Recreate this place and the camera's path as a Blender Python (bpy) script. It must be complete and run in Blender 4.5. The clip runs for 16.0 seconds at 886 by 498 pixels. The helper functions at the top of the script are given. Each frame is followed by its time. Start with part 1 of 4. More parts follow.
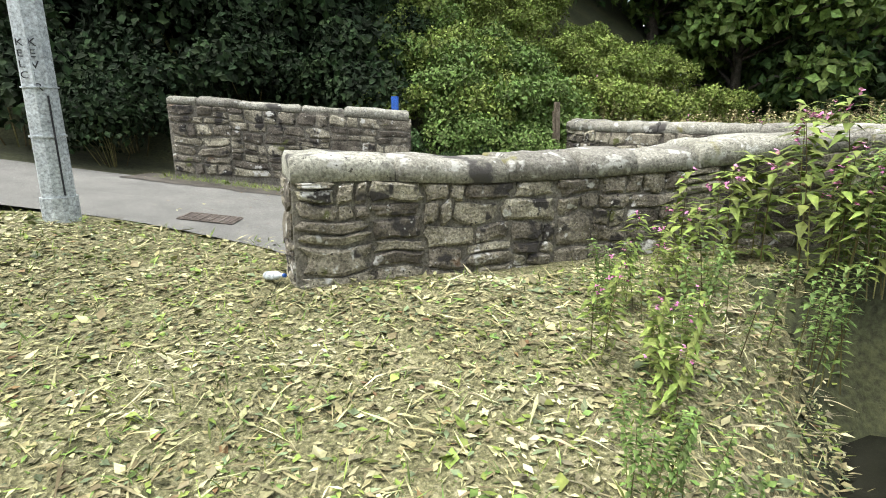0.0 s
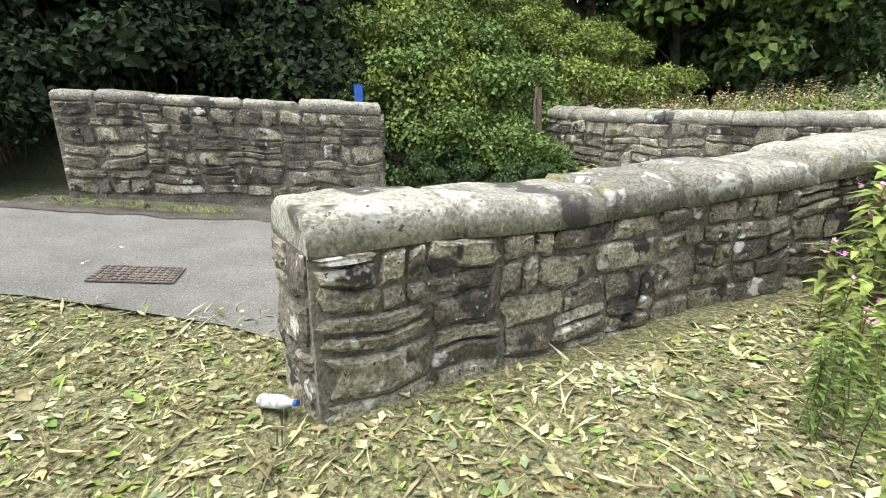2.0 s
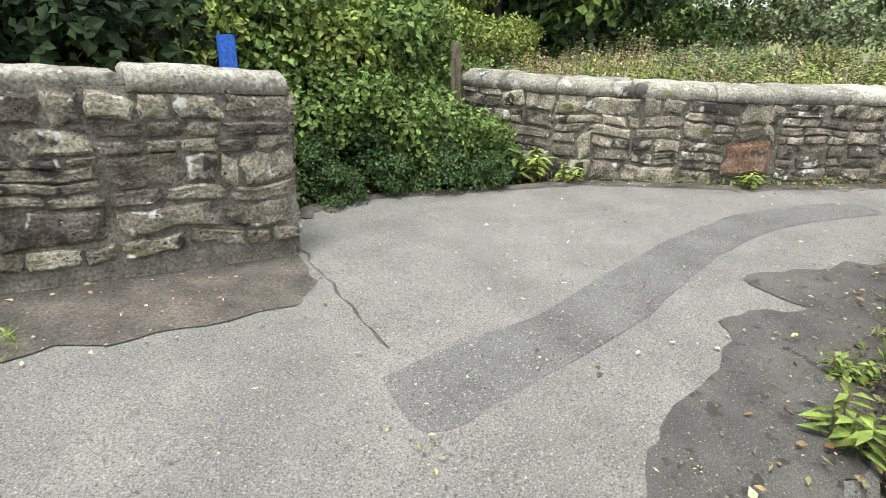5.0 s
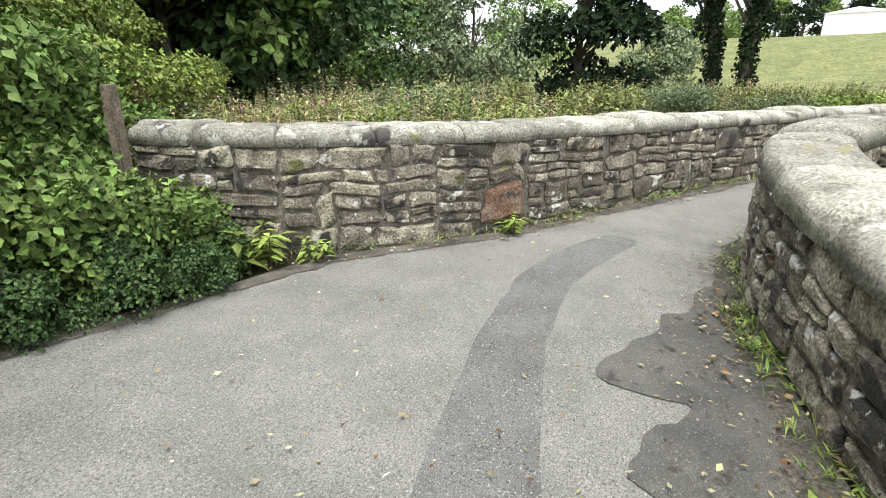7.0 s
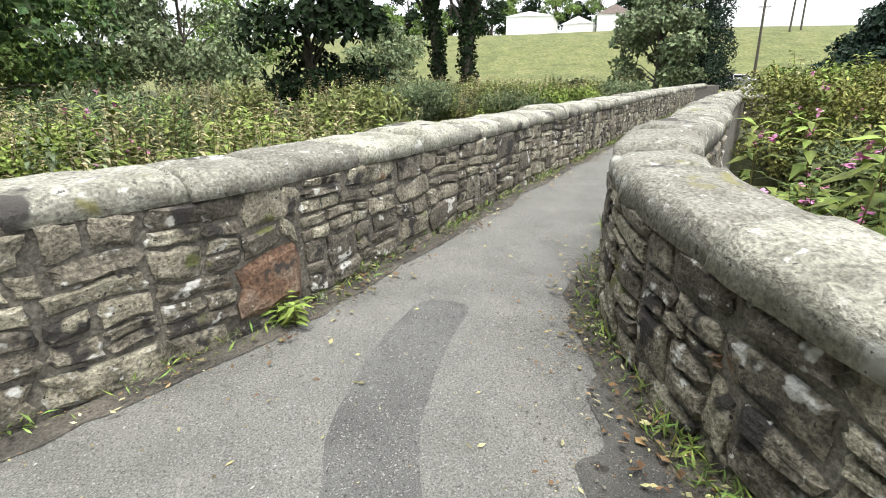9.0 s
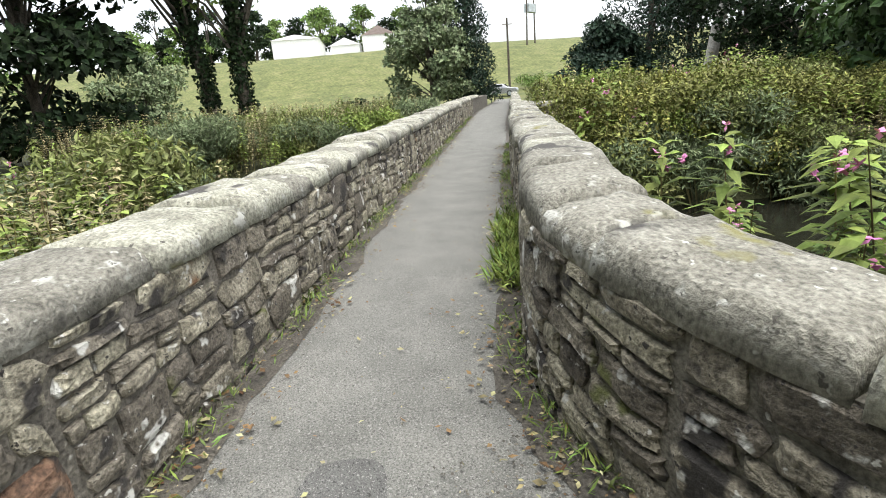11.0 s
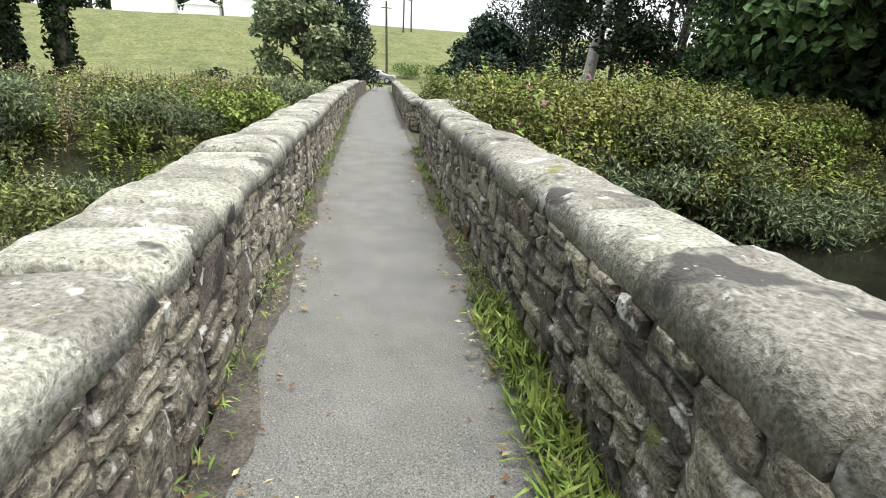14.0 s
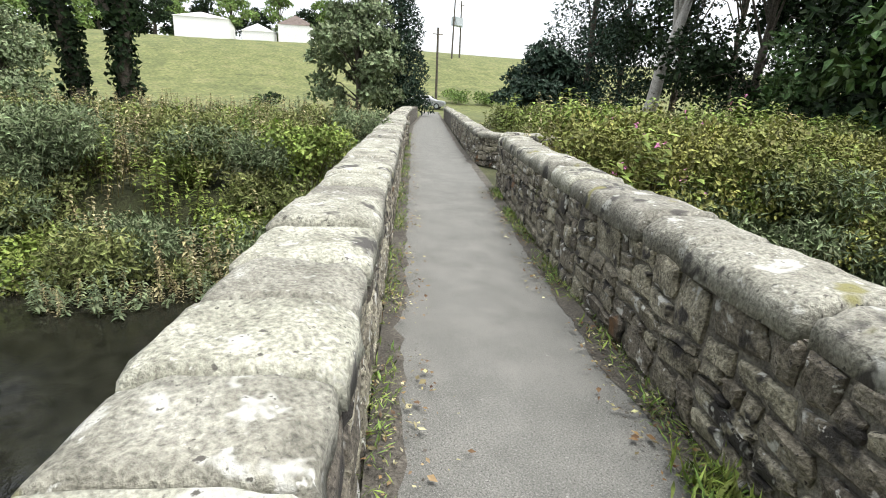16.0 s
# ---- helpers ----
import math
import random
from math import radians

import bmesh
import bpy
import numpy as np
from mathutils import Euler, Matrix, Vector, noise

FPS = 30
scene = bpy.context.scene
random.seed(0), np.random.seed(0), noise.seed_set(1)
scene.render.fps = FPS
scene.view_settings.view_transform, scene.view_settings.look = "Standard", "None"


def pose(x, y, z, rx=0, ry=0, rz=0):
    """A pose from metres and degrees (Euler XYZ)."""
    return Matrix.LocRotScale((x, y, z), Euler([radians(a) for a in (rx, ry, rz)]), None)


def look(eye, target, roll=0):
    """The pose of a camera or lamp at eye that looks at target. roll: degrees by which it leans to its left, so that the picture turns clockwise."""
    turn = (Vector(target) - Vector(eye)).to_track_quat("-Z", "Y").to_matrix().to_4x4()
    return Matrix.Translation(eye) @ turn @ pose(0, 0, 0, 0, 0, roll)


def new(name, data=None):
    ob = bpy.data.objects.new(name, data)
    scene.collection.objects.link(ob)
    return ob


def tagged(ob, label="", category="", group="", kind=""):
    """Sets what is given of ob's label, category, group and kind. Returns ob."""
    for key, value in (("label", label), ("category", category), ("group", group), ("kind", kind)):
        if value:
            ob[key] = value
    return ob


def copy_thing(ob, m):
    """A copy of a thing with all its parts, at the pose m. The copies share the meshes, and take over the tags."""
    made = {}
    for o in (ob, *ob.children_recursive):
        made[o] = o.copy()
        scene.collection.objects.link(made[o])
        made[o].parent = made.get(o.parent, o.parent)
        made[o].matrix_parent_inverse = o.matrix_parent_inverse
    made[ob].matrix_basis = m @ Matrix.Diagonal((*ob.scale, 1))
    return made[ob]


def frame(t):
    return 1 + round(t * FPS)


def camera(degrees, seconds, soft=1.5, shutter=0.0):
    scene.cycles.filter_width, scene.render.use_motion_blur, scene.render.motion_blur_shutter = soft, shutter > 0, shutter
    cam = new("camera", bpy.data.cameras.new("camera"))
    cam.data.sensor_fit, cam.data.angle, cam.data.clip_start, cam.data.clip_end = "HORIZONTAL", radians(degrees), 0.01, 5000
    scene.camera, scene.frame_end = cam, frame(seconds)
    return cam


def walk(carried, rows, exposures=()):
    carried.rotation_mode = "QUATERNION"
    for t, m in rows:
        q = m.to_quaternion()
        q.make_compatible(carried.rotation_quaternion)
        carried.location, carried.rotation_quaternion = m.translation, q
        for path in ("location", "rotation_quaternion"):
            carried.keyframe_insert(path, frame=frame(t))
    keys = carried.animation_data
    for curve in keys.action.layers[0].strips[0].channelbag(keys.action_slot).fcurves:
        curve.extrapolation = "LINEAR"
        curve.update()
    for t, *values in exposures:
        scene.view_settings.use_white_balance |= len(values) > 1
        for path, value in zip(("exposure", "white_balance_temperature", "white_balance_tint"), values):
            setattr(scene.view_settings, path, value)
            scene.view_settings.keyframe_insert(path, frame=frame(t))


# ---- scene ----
cam = camera(79.6, 16.0, soft=1.0)
PATH = [
    (0, (0.421, -0.412, 1.068), (0.34, 1.524, 0.573), 0.2),
    (0.5, (0.215, -0.065, 1.091), (0.135, 1.873, 0.603), 2.1),
    (1, (0.017, 0.406, 1.125), (-0.055, 2.33, 0.584), 0.1),
    (1.5, (-0.198, 0.756, 1.165), (-0.051, 2.668, 0.596), 0.9),
    (2, (-0.457, 1.091, 1.243), (-0.239, 2.995, 0.67), -0.6),
    (2.5, (-0.64, 1.517, 1.251), (-0.418, 3.405, 0.629), -0.9),
    (3, (-0.829, 1.862, 1.323), (-0.62, 3.746, 0.686), -0.0),
    (3.2, (-0.928, 2.037, 1.338), (-0.724, 3.922, 0.702), -0.3),
    (4.2, (-1.36, 3.07, 1.36), (-0.78, 4.84, 0.67), 0.2),
    (5.3, (-1.416, 4.283, 1.366), (-0.313, 5.768, 0.604), 0.7),
    (5.5, (-1.331, 4.423, 1.337), (-0.137, 5.835, 0.576), -0.5),
    (6, (-1.057, 4.8, 1.328), (0.252, 6.164, 0.675), -1.7),
    (6.5, (-0.778, 5.117, 1.306), (0.74, 6.266, 0.694), -0.9),
    (7, (-0.477, 5.348, 1.313), (1.209, 6.242, 0.713), 0.6),
    (7.5, (-0.032, 5.535, 1.344), (1.78, 6.138, 0.749), -0.3),
    (8, (0.342, 5.751, 1.367), (2.224, 6.052, 0.761), 1.1),
    (8.5, (0.706, 5.936, 1.399), (2.607, 6.041, 0.788), 0.7),
    (9, (1.153, 6.09, 1.413), (3.056, 6.111, 0.8), -0.3),
    (9.5, (1.529, 6.267, 1.413), (3.417, 6.016, 0.805), -0.1),
    (9.7, (1.67, 6.334, 1.441), (3.549, 6.014, 0.836), -1.9),
    (11.8, (3.07, 6.357, 1.562), (4.767, 5.448, 1.02), 0.9),
    (12, (3.251, 6.316, 1.584), (4.924, 5.362, 1.042), 2.5),
    (12.5, (3.667, 6.289, 1.583), (5.299, 5.285, 1.007), 1.9),
    (13, (4.112, 6.271, 1.621), (5.685, 5.205, 0.998), 2.0),
    (13.5, (4.549, 6.091, 1.624), (6.093, 4.989, 0.99), 2.5),
    (14, (4.969, 5.942, 1.632), (6.496, 4.815, 1.001), 2.2),
    (14.5, (5.416, 5.84, 1.689), (6.926, 4.682, 1.076), 2.8),
    (15, (5.835, 5.722, 1.703), (7.353, 4.566, 1.102), 2.5),
    (15.5, (6.194, 5.707, 1.74), (7.808, 4.675, 1.164), 2.6),
    (16, (6.495, 5.806, 1.759), (8.123, 4.787, 1.202), 2.7),
]
EXPOSURES = [(0, 1.64), (3.2, 1.64), (5.5, 1.64), (8.5, 1.54), (12, 1.4), (16, 1.4)]
walk(cam, [(t, look(eye, target, roll)) for t, eye, target, roll in PATH], EXPOSURES)

# ---- world and light ----
world = bpy.data.worlds.new("overcast_sky")
scene.world = world
world.use_nodes = True
wn, wl = world.node_tree.nodes, world.node_tree.links
sky = wn.new("ShaderNodeTexSky")
sky.sky_type, sky.sun_disc = "NISHITA", False
sky.sun_elevation, sky.sun_rotation = radians(66), radians(243)
sky.air_density, sky.dust_density = 1.0, 3.0
pale = wn.new("ShaderNodeHueSaturation")
pale.inputs["Saturation"].default_value = 0.3
wl.new(sky.outputs[0], pale.inputs["Color"])
wl.new(pale.outputs[0], wn["Background"].inputs[0])
wn["Background"].inputs[1].default_value = 0.15
sun = new("sun", bpy.data.lights.new("sun", "SUN"))
sun.data.energy, sun.data.angle, sun.data.color = 1.0, radians(40), (1.0, 0.985, 0.94)
sun.matrix_world = look((-10.0, 3.0, 74.0), (0, 0, 0))

# ---- materials ----
def mat(name, cols, scale=6.0, rough=0.9, bump=0.3, fine=60.0, spots=None, rand=0.0, metal=0.0, island=0.0, dist=0.02):
    """Noise-mixed colours, a finer grain, optional lichen spots, and a tone that varies per piece."""
    m = bpy.data.materials.new(name)
    m.use_nodes = True
    n, l = m.node_tree.nodes, m.node_tree.links
    b = n["Principled BSDF"]
    b.inputs["Roughness"].default_value, b.inputs["Metallic"].default_value = rough, metal
    tc = n.new("ShaderNodeTexCoord")
    def noisy(sc, det=6.0):
        t = n.new("ShaderNodeTexNoise")
        t.inputs["Scale"].default_value, t.inputs["Detail"].default_value = sc, det
        t.inputs["Roughness"].default_value = 0.62
        l.new(tc.outputs["Object"], t.inputs["Vector"])
        return t
    big, grain = noisy(scale), noisy(fine, 4.0)
    ramp = n.new("ShaderNodeValToRGB")
    ramp.color_ramp.elements[0].position, ramp.color_ramp.elements[1].position = 0.3, 0.7
    ramp.color_ramp.elements[0].color, ramp.color_ramp.elements[1].color = (*cols[0], 1), (*cols[-1], 1)
    for k, c in enumerate(cols[1:-1]):
        e = ramp.color_ramp.elements.new(0.3 + 0.4 * (k + 1) / (len(cols) - 1))
        e.color = (*c, 1)
    l.new(big.outputs[0], ramp.inputs[0])
    gm = n.new("ShaderNodeMapRange")
    gm.inputs[1].default_value, gm.inputs[2].default_value = 0.3, 0.7
    gm.inputs[3].default_value, gm.inputs[4].default_value = 0.45, 1.55
    l.new(grain.outputs[0], gm.inputs[0])
    mix = n.new("ShaderNodeMix")
    mix.data_type, mix.blend_type = "RGBA", "MULTIPLY"
    mix.inputs[0].default_value = 1.0
    l.new(ramp.outputs[0], mix.inputs[6])
    l.new(gm.outputs[0], mix.inputs[7])
    out = mix.outputs[2]
    if rand or island:
        if rand:
            src = n.new("ShaderNodeObjectInfo").outputs["Random"]
        else:
            src = n.new("ShaderNodeNewGeometry").outputs["Random Per Island"]
        amount = rand or island
        mr = n.new("ShaderNodeMapRange")
        mr.inputs[3].default_value, mr.inputs[4].default_value = 1 - amount, 1 + amount
        l.new(src, mr.inputs[0])
        hs = n.new("ShaderNodeHueSaturation")
        l.new(mr.outputs[0], hs.inputs["Value"])
        hr = n.new("ShaderNodeMath")
        hr.operation = "MULTIPLY_ADD"
        hr.inputs[1].default_value, hr.inputs[2].default_value = 0.03, 0.49
        l.new(src, hr.inputs[0])
        l.new(hr.outputs[0], hs.inputs["Hue"])
        l.new(out, hs.inputs["Color"])
        out = hs.outputs[0]
    if spots:
        for color, sc, at in spots:
            sp = noisy(sc, 3.0)
            sr = n.new("ShaderNodeMapRange")
            sr.inputs[1].default_value, sr.inputs[2].default_value = at, at + 0.05
            l.new(sp.outputs[0], sr.inputs[0])
            m2 = n.new("ShaderNodeMix")
            m2.data_type = "RGBA"
            l.new(sr.outputs[0], m2.inputs[0])
            l.new(out, m2.inputs[6])
            m2.inputs[7].default_value = (*color, 1)
            out = m2.outputs[2]
    l.new(out, b.inputs["Base Color"])
    if bump:
        add = n.new("ShaderNodeMath")
        add.operation = "ADD"
        l.new(big.outputs[0], add.inputs[0])
        l.new(grain.outputs[0], add.inputs[1])
        bp = n.new("ShaderNodeBump")
        bp.inputs["Strength"].default_value, bp.inputs["Distance"].default_value = bump, dist
        l.new(add.outputs[0], bp.inputs["Height"])
        l.new(bp.outputs[0], b.inputs["Normal"])
    return m

WHITE, CREAM, MOSS, BLACK = (0.52, 0.52, 0.46), (0.4, 0.38, 0.28), (0.13, 0.14, 0.05), (0.035, 0.033, 0.03)
STONE_COLS = [(0.085, 0.074, 0.055), (0.22, 0.197, 0.15), (0.38, 0.345, 0.27)]
STONE_SPOTS = [((0.045, 0.041, 0.036), 3.3, 0.575), ((0.2, 0.115, 0.06), 1.6, 0.66), ((0.6, 0.6, 0.55), 5.5, 0.61), (MOSS, 2.6, 0.66), ((0.05, 0.045, 0.04), 24, 0.63), ((0.56, 0.555, 0.5), 16, 0.655)]
STONE = mat("rubble_stone", STONE_COLS, 6, 0.92, 1.0, 48, STONE_SPOTS, rand=0.5)
STONE_JOINED = mat("rubble_stone_joined", STONE_COLS, 6, 0.92, 1.0, 48, STONE_SPOTS, island=0.5)
RED = mat("red_sandstone", [(0.09, 0.058, 0.04), (0.175, 0.103, 0.064), (0.22, 0.172, 0.128)], 6, 0.92, 0.8, 48, [((0.06, 0.05, 0.042), 5, 0.62)])
COPE = mat("coping_stone", [(0.17, 0.163, 0.13), (0.3, 0.292, 0.24), (0.4, 0.392, 0.33)], 3.5, 0.92, 0.9, 46, [((0.08, 0.076, 0.068), 2.3, 0.595), ((0.5, 0.5, 0.45), 5.0, 0.6), ((0.22, 0.21, 0.085), 2.0, 0.655), ((0.1, 0.095, 0.08), 20, 0.64), ((0.56, 0.56, 0.51), 13, 0.65)], rand=0.3)
MORTAR = mat("old_mortar", [(0.08, 0.073, 0.06), (0.15, 0.138, 0.112), (0.22, 0.2, 0.165)], 7, 0.97, 0.9, 40, [(WHITE, 5.0, 0.68)])
RENDERED = mat("lime_pointing", [(0.1, 0.093, 0.075), (0.19, 0.178, 0.145), (0.28, 0.265, 0.22)], 6, 0.97, 0.7, 50)
ASPHALT = mat("worn_asphalt", [(0.138, 0.138, 0.124), (0.172, 0.172, 0.155), (0.21, 0.208, 0.187)], 2.2, 0.93, 0.8, 110, [((0.32, 0.315, 0.29), 85, 0.6), ((0.075, 0.073, 0.066), 72, 0.6), ((0.46, 0.45, 0.42), 34, 0.69)], dist=0.01)
PATCH = mat("asphalt_patch", [(0.085, 0.085, 0.079), (0.12, 0.12, 0.112), (0.15, 0.15, 0.14)], 2.5, 0.93, 0.7, 150, [((0.3, 0.295, 0.275), 75, 0.6), ((0.045, 0.045, 0.042), 62, 0.6)], dist=0.008)
WET = mat("damp_asphalt", [(0.05, 0.05, 0.045), (0.08, 0.079, 0.07), (0.115, 0.112, 0.1)], 2.5, 0.8, 0.7, 140, [((0.2, 0.19, 0.165), 70, 0.62), ((0.04, 0.036, 0.03), 9, 0.6)], dist=0.008)
DAMP = mat("silt_dirt", [(0.05, 0.046, 0.038), (0.095, 0.086, 0.07), (0.15, 0.135, 0.11)], 3.5, 0.9, 0.8, 60, [((0.22, 0.2, 0.15), 40, 0.68)])
SOIL = mat("meadow_soil", [(0.03, 0.034, 0.014), (0.05, 0.056, 0.022), (0.085, 0.087, 0.036)], 0.7, 0.97, 0.8, 20)
FIELD = mat("hill_pasture", [(0.075, 0.09, 0.028), (0.125, 0.14, 0.043), (0.165, 0.165, 0.065)], 0.35, 0.97, 0.3, 2.5)
BARK = mat("bark", [(0.04, 0.034, 0.026), (0.085, 0.072, 0.055), (0.13, 0.115, 0.09)], 7, 0.95, 1.0, 30)
BIRCH = mat("birch_bark", [(0.3, 0.28, 0.24), (0.42, 0.4, 0.36), (0.5, 0.48, 0.44)], 4, 0.85, 0.5, 25, [((0.07, 0.06, 0.05), 3.0, 0.64)])
WOOD = mat("weathered_wood", [(0.11, 0.09, 0.06), (0.19, 0.155, 0.11), (0.26, 0.22, 0.16)], 9, 0.9, 0.6, 50)
BLUE = mat("blue_paint", [(0.02, 0.09, 0.36), (0.025, 0.12, 0.5), (0.03, 0.14, 0.55)], 6, 0.5, 0.1, 60)
STEEL = mat("galvanised_steel", [(0.33, 0.36, 0.37), (0.42, 0.46, 0.47), (0.5, 0.54, 0.55)], 6, 0.55, 0.15, 50, [((0.27, 0.22, 0.17), 2.2, 0.68)], metal=0.25)
INK = mat("black_marker", [(0.015, 0.016, 0.02), (0.03, 0.03, 0.035)], 9, 0.7, 0.0, 60)
RUST = mat("rusty_iron", [(0.1, 0.082, 0.067), (0.15, 0.125, 0.105), (0.2, 0.175, 0.15)], 9, 0.85, 0.5, 70)
def leafy(name, a, b, c, r=0.62, isl=0.45):
    m = mat(name, [a, b, c], 1.6, r, 0.0, 9.0, island=isl)
    m.node_tree.nodes["Principled BSDF"].inputs["Specular IOR Level"].default_value = 0.25
    return m
LEAF_MID = leafy("leaf_mid", (0.072, 0.111, 0.026), (0.130, 0.195, 0.046), (0.208, 0.273, 0.072))
LEAF_BRIGHT = leafy("leaf_bright", (0.1, 0.14, 0.028), (0.19, 0.24, 0.05), (0.29, 0.32, 0.09))
# Near-black green: the deep shade under the trees is put into this colour.
LEAF_SHADED = leafy("leaf_shaded", (0.006, 0.012, 0.005), (0.013, 0.026, 0.008), (0.032, 0.054, 0.016), 0.85)
LEAF_NETTLE = leafy("leaf_nettle", (0.03, 0.055, 0.018), (0.06, 0.105, 0.032), (0.11, 0.17, 0.055))
LEAF_OLIVE = leafy("leaf_olive", (0.095, 0.115, 0.036), (0.165, 0.185, 0.06), (0.27, 0.275, 0.105))
LEAF_CONIFER = leafy("leaf_conifer", (0.014, 0.03, 0.018), (0.026, 0.05, 0.03), (0.045, 0.075, 0.04))
LEAF_GREY = leafy("leaf_grey_green", (0.098, 0.130, 0.065), (0.156, 0.195, 0.098), (0.234, 0.267, 0.143))
LEAF_YELLOW = leafy("leaf_yellowing", (0.11, 0.125, 0.03), (0.18, 0.185, 0.05), (0.3, 0.28, 0.075))
STRAW = leafy("dry_stalks", (0.17, 0.14, 0.07), (0.29, 0.25, 0.13), (0.52, 0.48, 0.31), 0.8)
BANK = mat("matted_cuttings", [(0.06, 0.06, 0.025), (0.19, 0.183, 0.085), (0.4, 0.375, 0.22)], 34, 0.95, 1.0, 70, [((0.08, 0.085, 0.03), 9, 0.6)])
CUT = leafy("wilting_cuttings", (0.18, 0.17, 0.08), (0.34, 0.32, 0.17), (0.49, 0.465, 0.31), 0.75, 0.65)
DEAD = leafy("brown_leaves", (0.1, 0.05, 0.025), (0.2, 0.12, 0.06), (0.34, 0.27, 0.17), 0.8)
STEM = leafy("reddish_stem", (0.11, 0.07, 0.035), (0.15, 0.13, 0.05), (0.2, 0.2, 0.07))
PINK = leafy("pink_petals", (0.5, 0.14, 0.33), (0.62, 0.24, 0.45), (0.72, 0.42, 0.58), 0.6, 0.25)
PALE = mat("white_paint", [(0.74, 0.74, 0.72), (0.8, 0.8, 0.78), (0.83, 0.83, 0.81)], 1, 0.7, 0.05, 12)
SLATE = mat("roof_tiles", [(0.14, 0.11, 0.1), (0.2, 0.16, 0.14), (0.25, 0.2, 0.18)], 3, 0.85, 0.3, 20)
CARPAINT = mat("silver_paint", [(0.42, 0.43, 0.45), (0.46, 0.47, 0.49)], 1, 0.3, 0.0, 20, metal=0.6)
GLASS = mat("dark_glass", [(0.02, 0.023, 0.026), (0.03, 0.034, 0.038)], 1, 0.08, 0.0, 10)
RUBBER = mat("tyre_rubber", [(0.02, 0.02, 0.02), (0.03, 0.03, 0.03)], 6, 0.85, 0.1, 30)
WATER = mat("dark_stream_water", [(0.012, 0.012, 0.009), (0.02, 0.02, 0.014)], 1.0, 0.04, 0.12, 5.0, dist=0.05)
PLASTIC = mat("clear_plastic", [(0.45, 0.5, 0.52), (0.6, 0.64, 0.66)], 8, 0.2, 0.1, 30)

# ---- mesh helpers ----
def mesh_object(name, verts, faces, materials, parent=None, smooth=False, label="", index=None):
    me = bpy.data.meshes.new(name)
    me.from_pydata([tuple(v) for v in verts], [], faces)
    for m in (materials if isinstance(materials, (list, tuple)) else [materials]):
        me.materials.append(m)
    if smooth:
        me.polygons.foreach_set("use_smooth", [True] * len(me.polygons))
    if index is not None:
        me.polygons.foreach_set("material_index", index)
    me.update()
    ob = new(name, me)
    if parent is not None:
        ob.parent = parent
        ob.matrix_parent_inverse = Matrix.Identity(4)
    if label:
        ob["label"] = label
    return ob

def part(name, bm, material, parent, label=""):
    me = bpy.data.meshes.new(name)
    bm.to_mesh(me)
    bm.free()
    me.materials.append(material)
    ob = new(name, me)
    ob.parent = parent
    if label:
        ob["label"] = label
    return ob

def box_bm(size, at=(0, 0, 0), bevel=0.0, turn=None):
    bm = bmesh.new()
    bmesh.ops.create_cube(bm, size=1.0)
    bmesh.ops.scale(bm, vec=size, verts=bm.verts)
    if bevel:
        bmesh.ops.bevel(bm, geom=bm.edges[:], offset=bevel, segments=2, affect="EDGES")
    if turn is not None:
        bmesh.ops.transform(bm, matrix=turn, verts=bm.verts)
    bmesh.ops.translate(bm, vec=at, verts=bm.verts)
    return bm

def tube(points, radii, n=7):
    """Vertices and faces of a tapered tube along a line."""
    vs, fs = [], []
    for i, p in enumerate(points):
        a, b = Vector(points[max(0, i - 1)]), Vector(points[min(len(points) - 1, i + 1)])
        d = (b - a).normalized()
        x = d.orthogonal().normalized()
        y = d.cross(x)
        for k in range(n):
            t = 2 * math.pi * k / n
            vs.append(Vector(p) + (x * math.cos(t) + y * math.sin(t)) * radii[i])
    for i in range(len(points) - 1):
        for k in range(n):
            fs.append((i * n + k, i * n + (k + 1) % n, (i + 1) * n + (k + 1) % n, (i + 1) * n + k))
    vs.append(Vector(points[-1]))
    for k in range(n):
        fs.append(((len(points) - 1) * n + k, (len(points) - 1) * n + (k + 1) % n, len(vs) - 1))
    return vs, fs

class Line:
    """A plan line with distances along it."""
    def __init__(self, pts, step=0.12, soft=2):
        p = np.array(pts, float)
        d = np.r_[0, np.cumsum(np.linalg.norm(np.diff(p, axis=0), axis=1))]
        s = np.linspace(0, d[-1], max(4, int(d[-1] / step)))
        q = np.c_[np.interp(s, d, p[:, 0]), np.interp(s, d, p[:, 1])]
        for _ in range(soft * 3):
            q[1:-1] = (q[:-2] + 2 * q[1:-1] + q[2:]) / 4
        self.q, self.s = q, np.r_[0, np.cumsum(np.linalg.norm(np.diff(q, axis=0), axis=1))]
        self.length = self.s[-1]
    def at(self, s):
        return np.array([np.interp(s, self.s, self.q[:, 0]), np.interp(s, self.s, self.q[:, 1])])
    def normal(self, s):
        """Unit normal to the left of the line's run."""
        a, b = self.at(max(0, s - 0.1)), self.at(min(self.length, s + 0.1))
        t = (b - a) / np.linalg.norm(b - a)
        return np.array([-t[1], t[0]])

def smooth01(a, b, x):
    t = min(1.0, max(0.0, (x - a) / (b - a)))
    return t * t * (3 - 2 * t)

# ---- the lie of the land ----
UX, UY = 0.88, -0.475
def along(x, y):
    return (x - 4.4) * UX + (y - 6.1) * UY, -(x - 4.4) * UY + (y - 6.1) * UX

def dip(x, y):
    """The lane falls gently away from the bridge."""
    return -0.03 * min(6.2, max(0.0, 2.5 - along(x, y)[0]))

def road_z(x, y):
    return (0.11 * max(0.0, -0.6 - x) if x > -12 else 1.25) + dip(x, y)

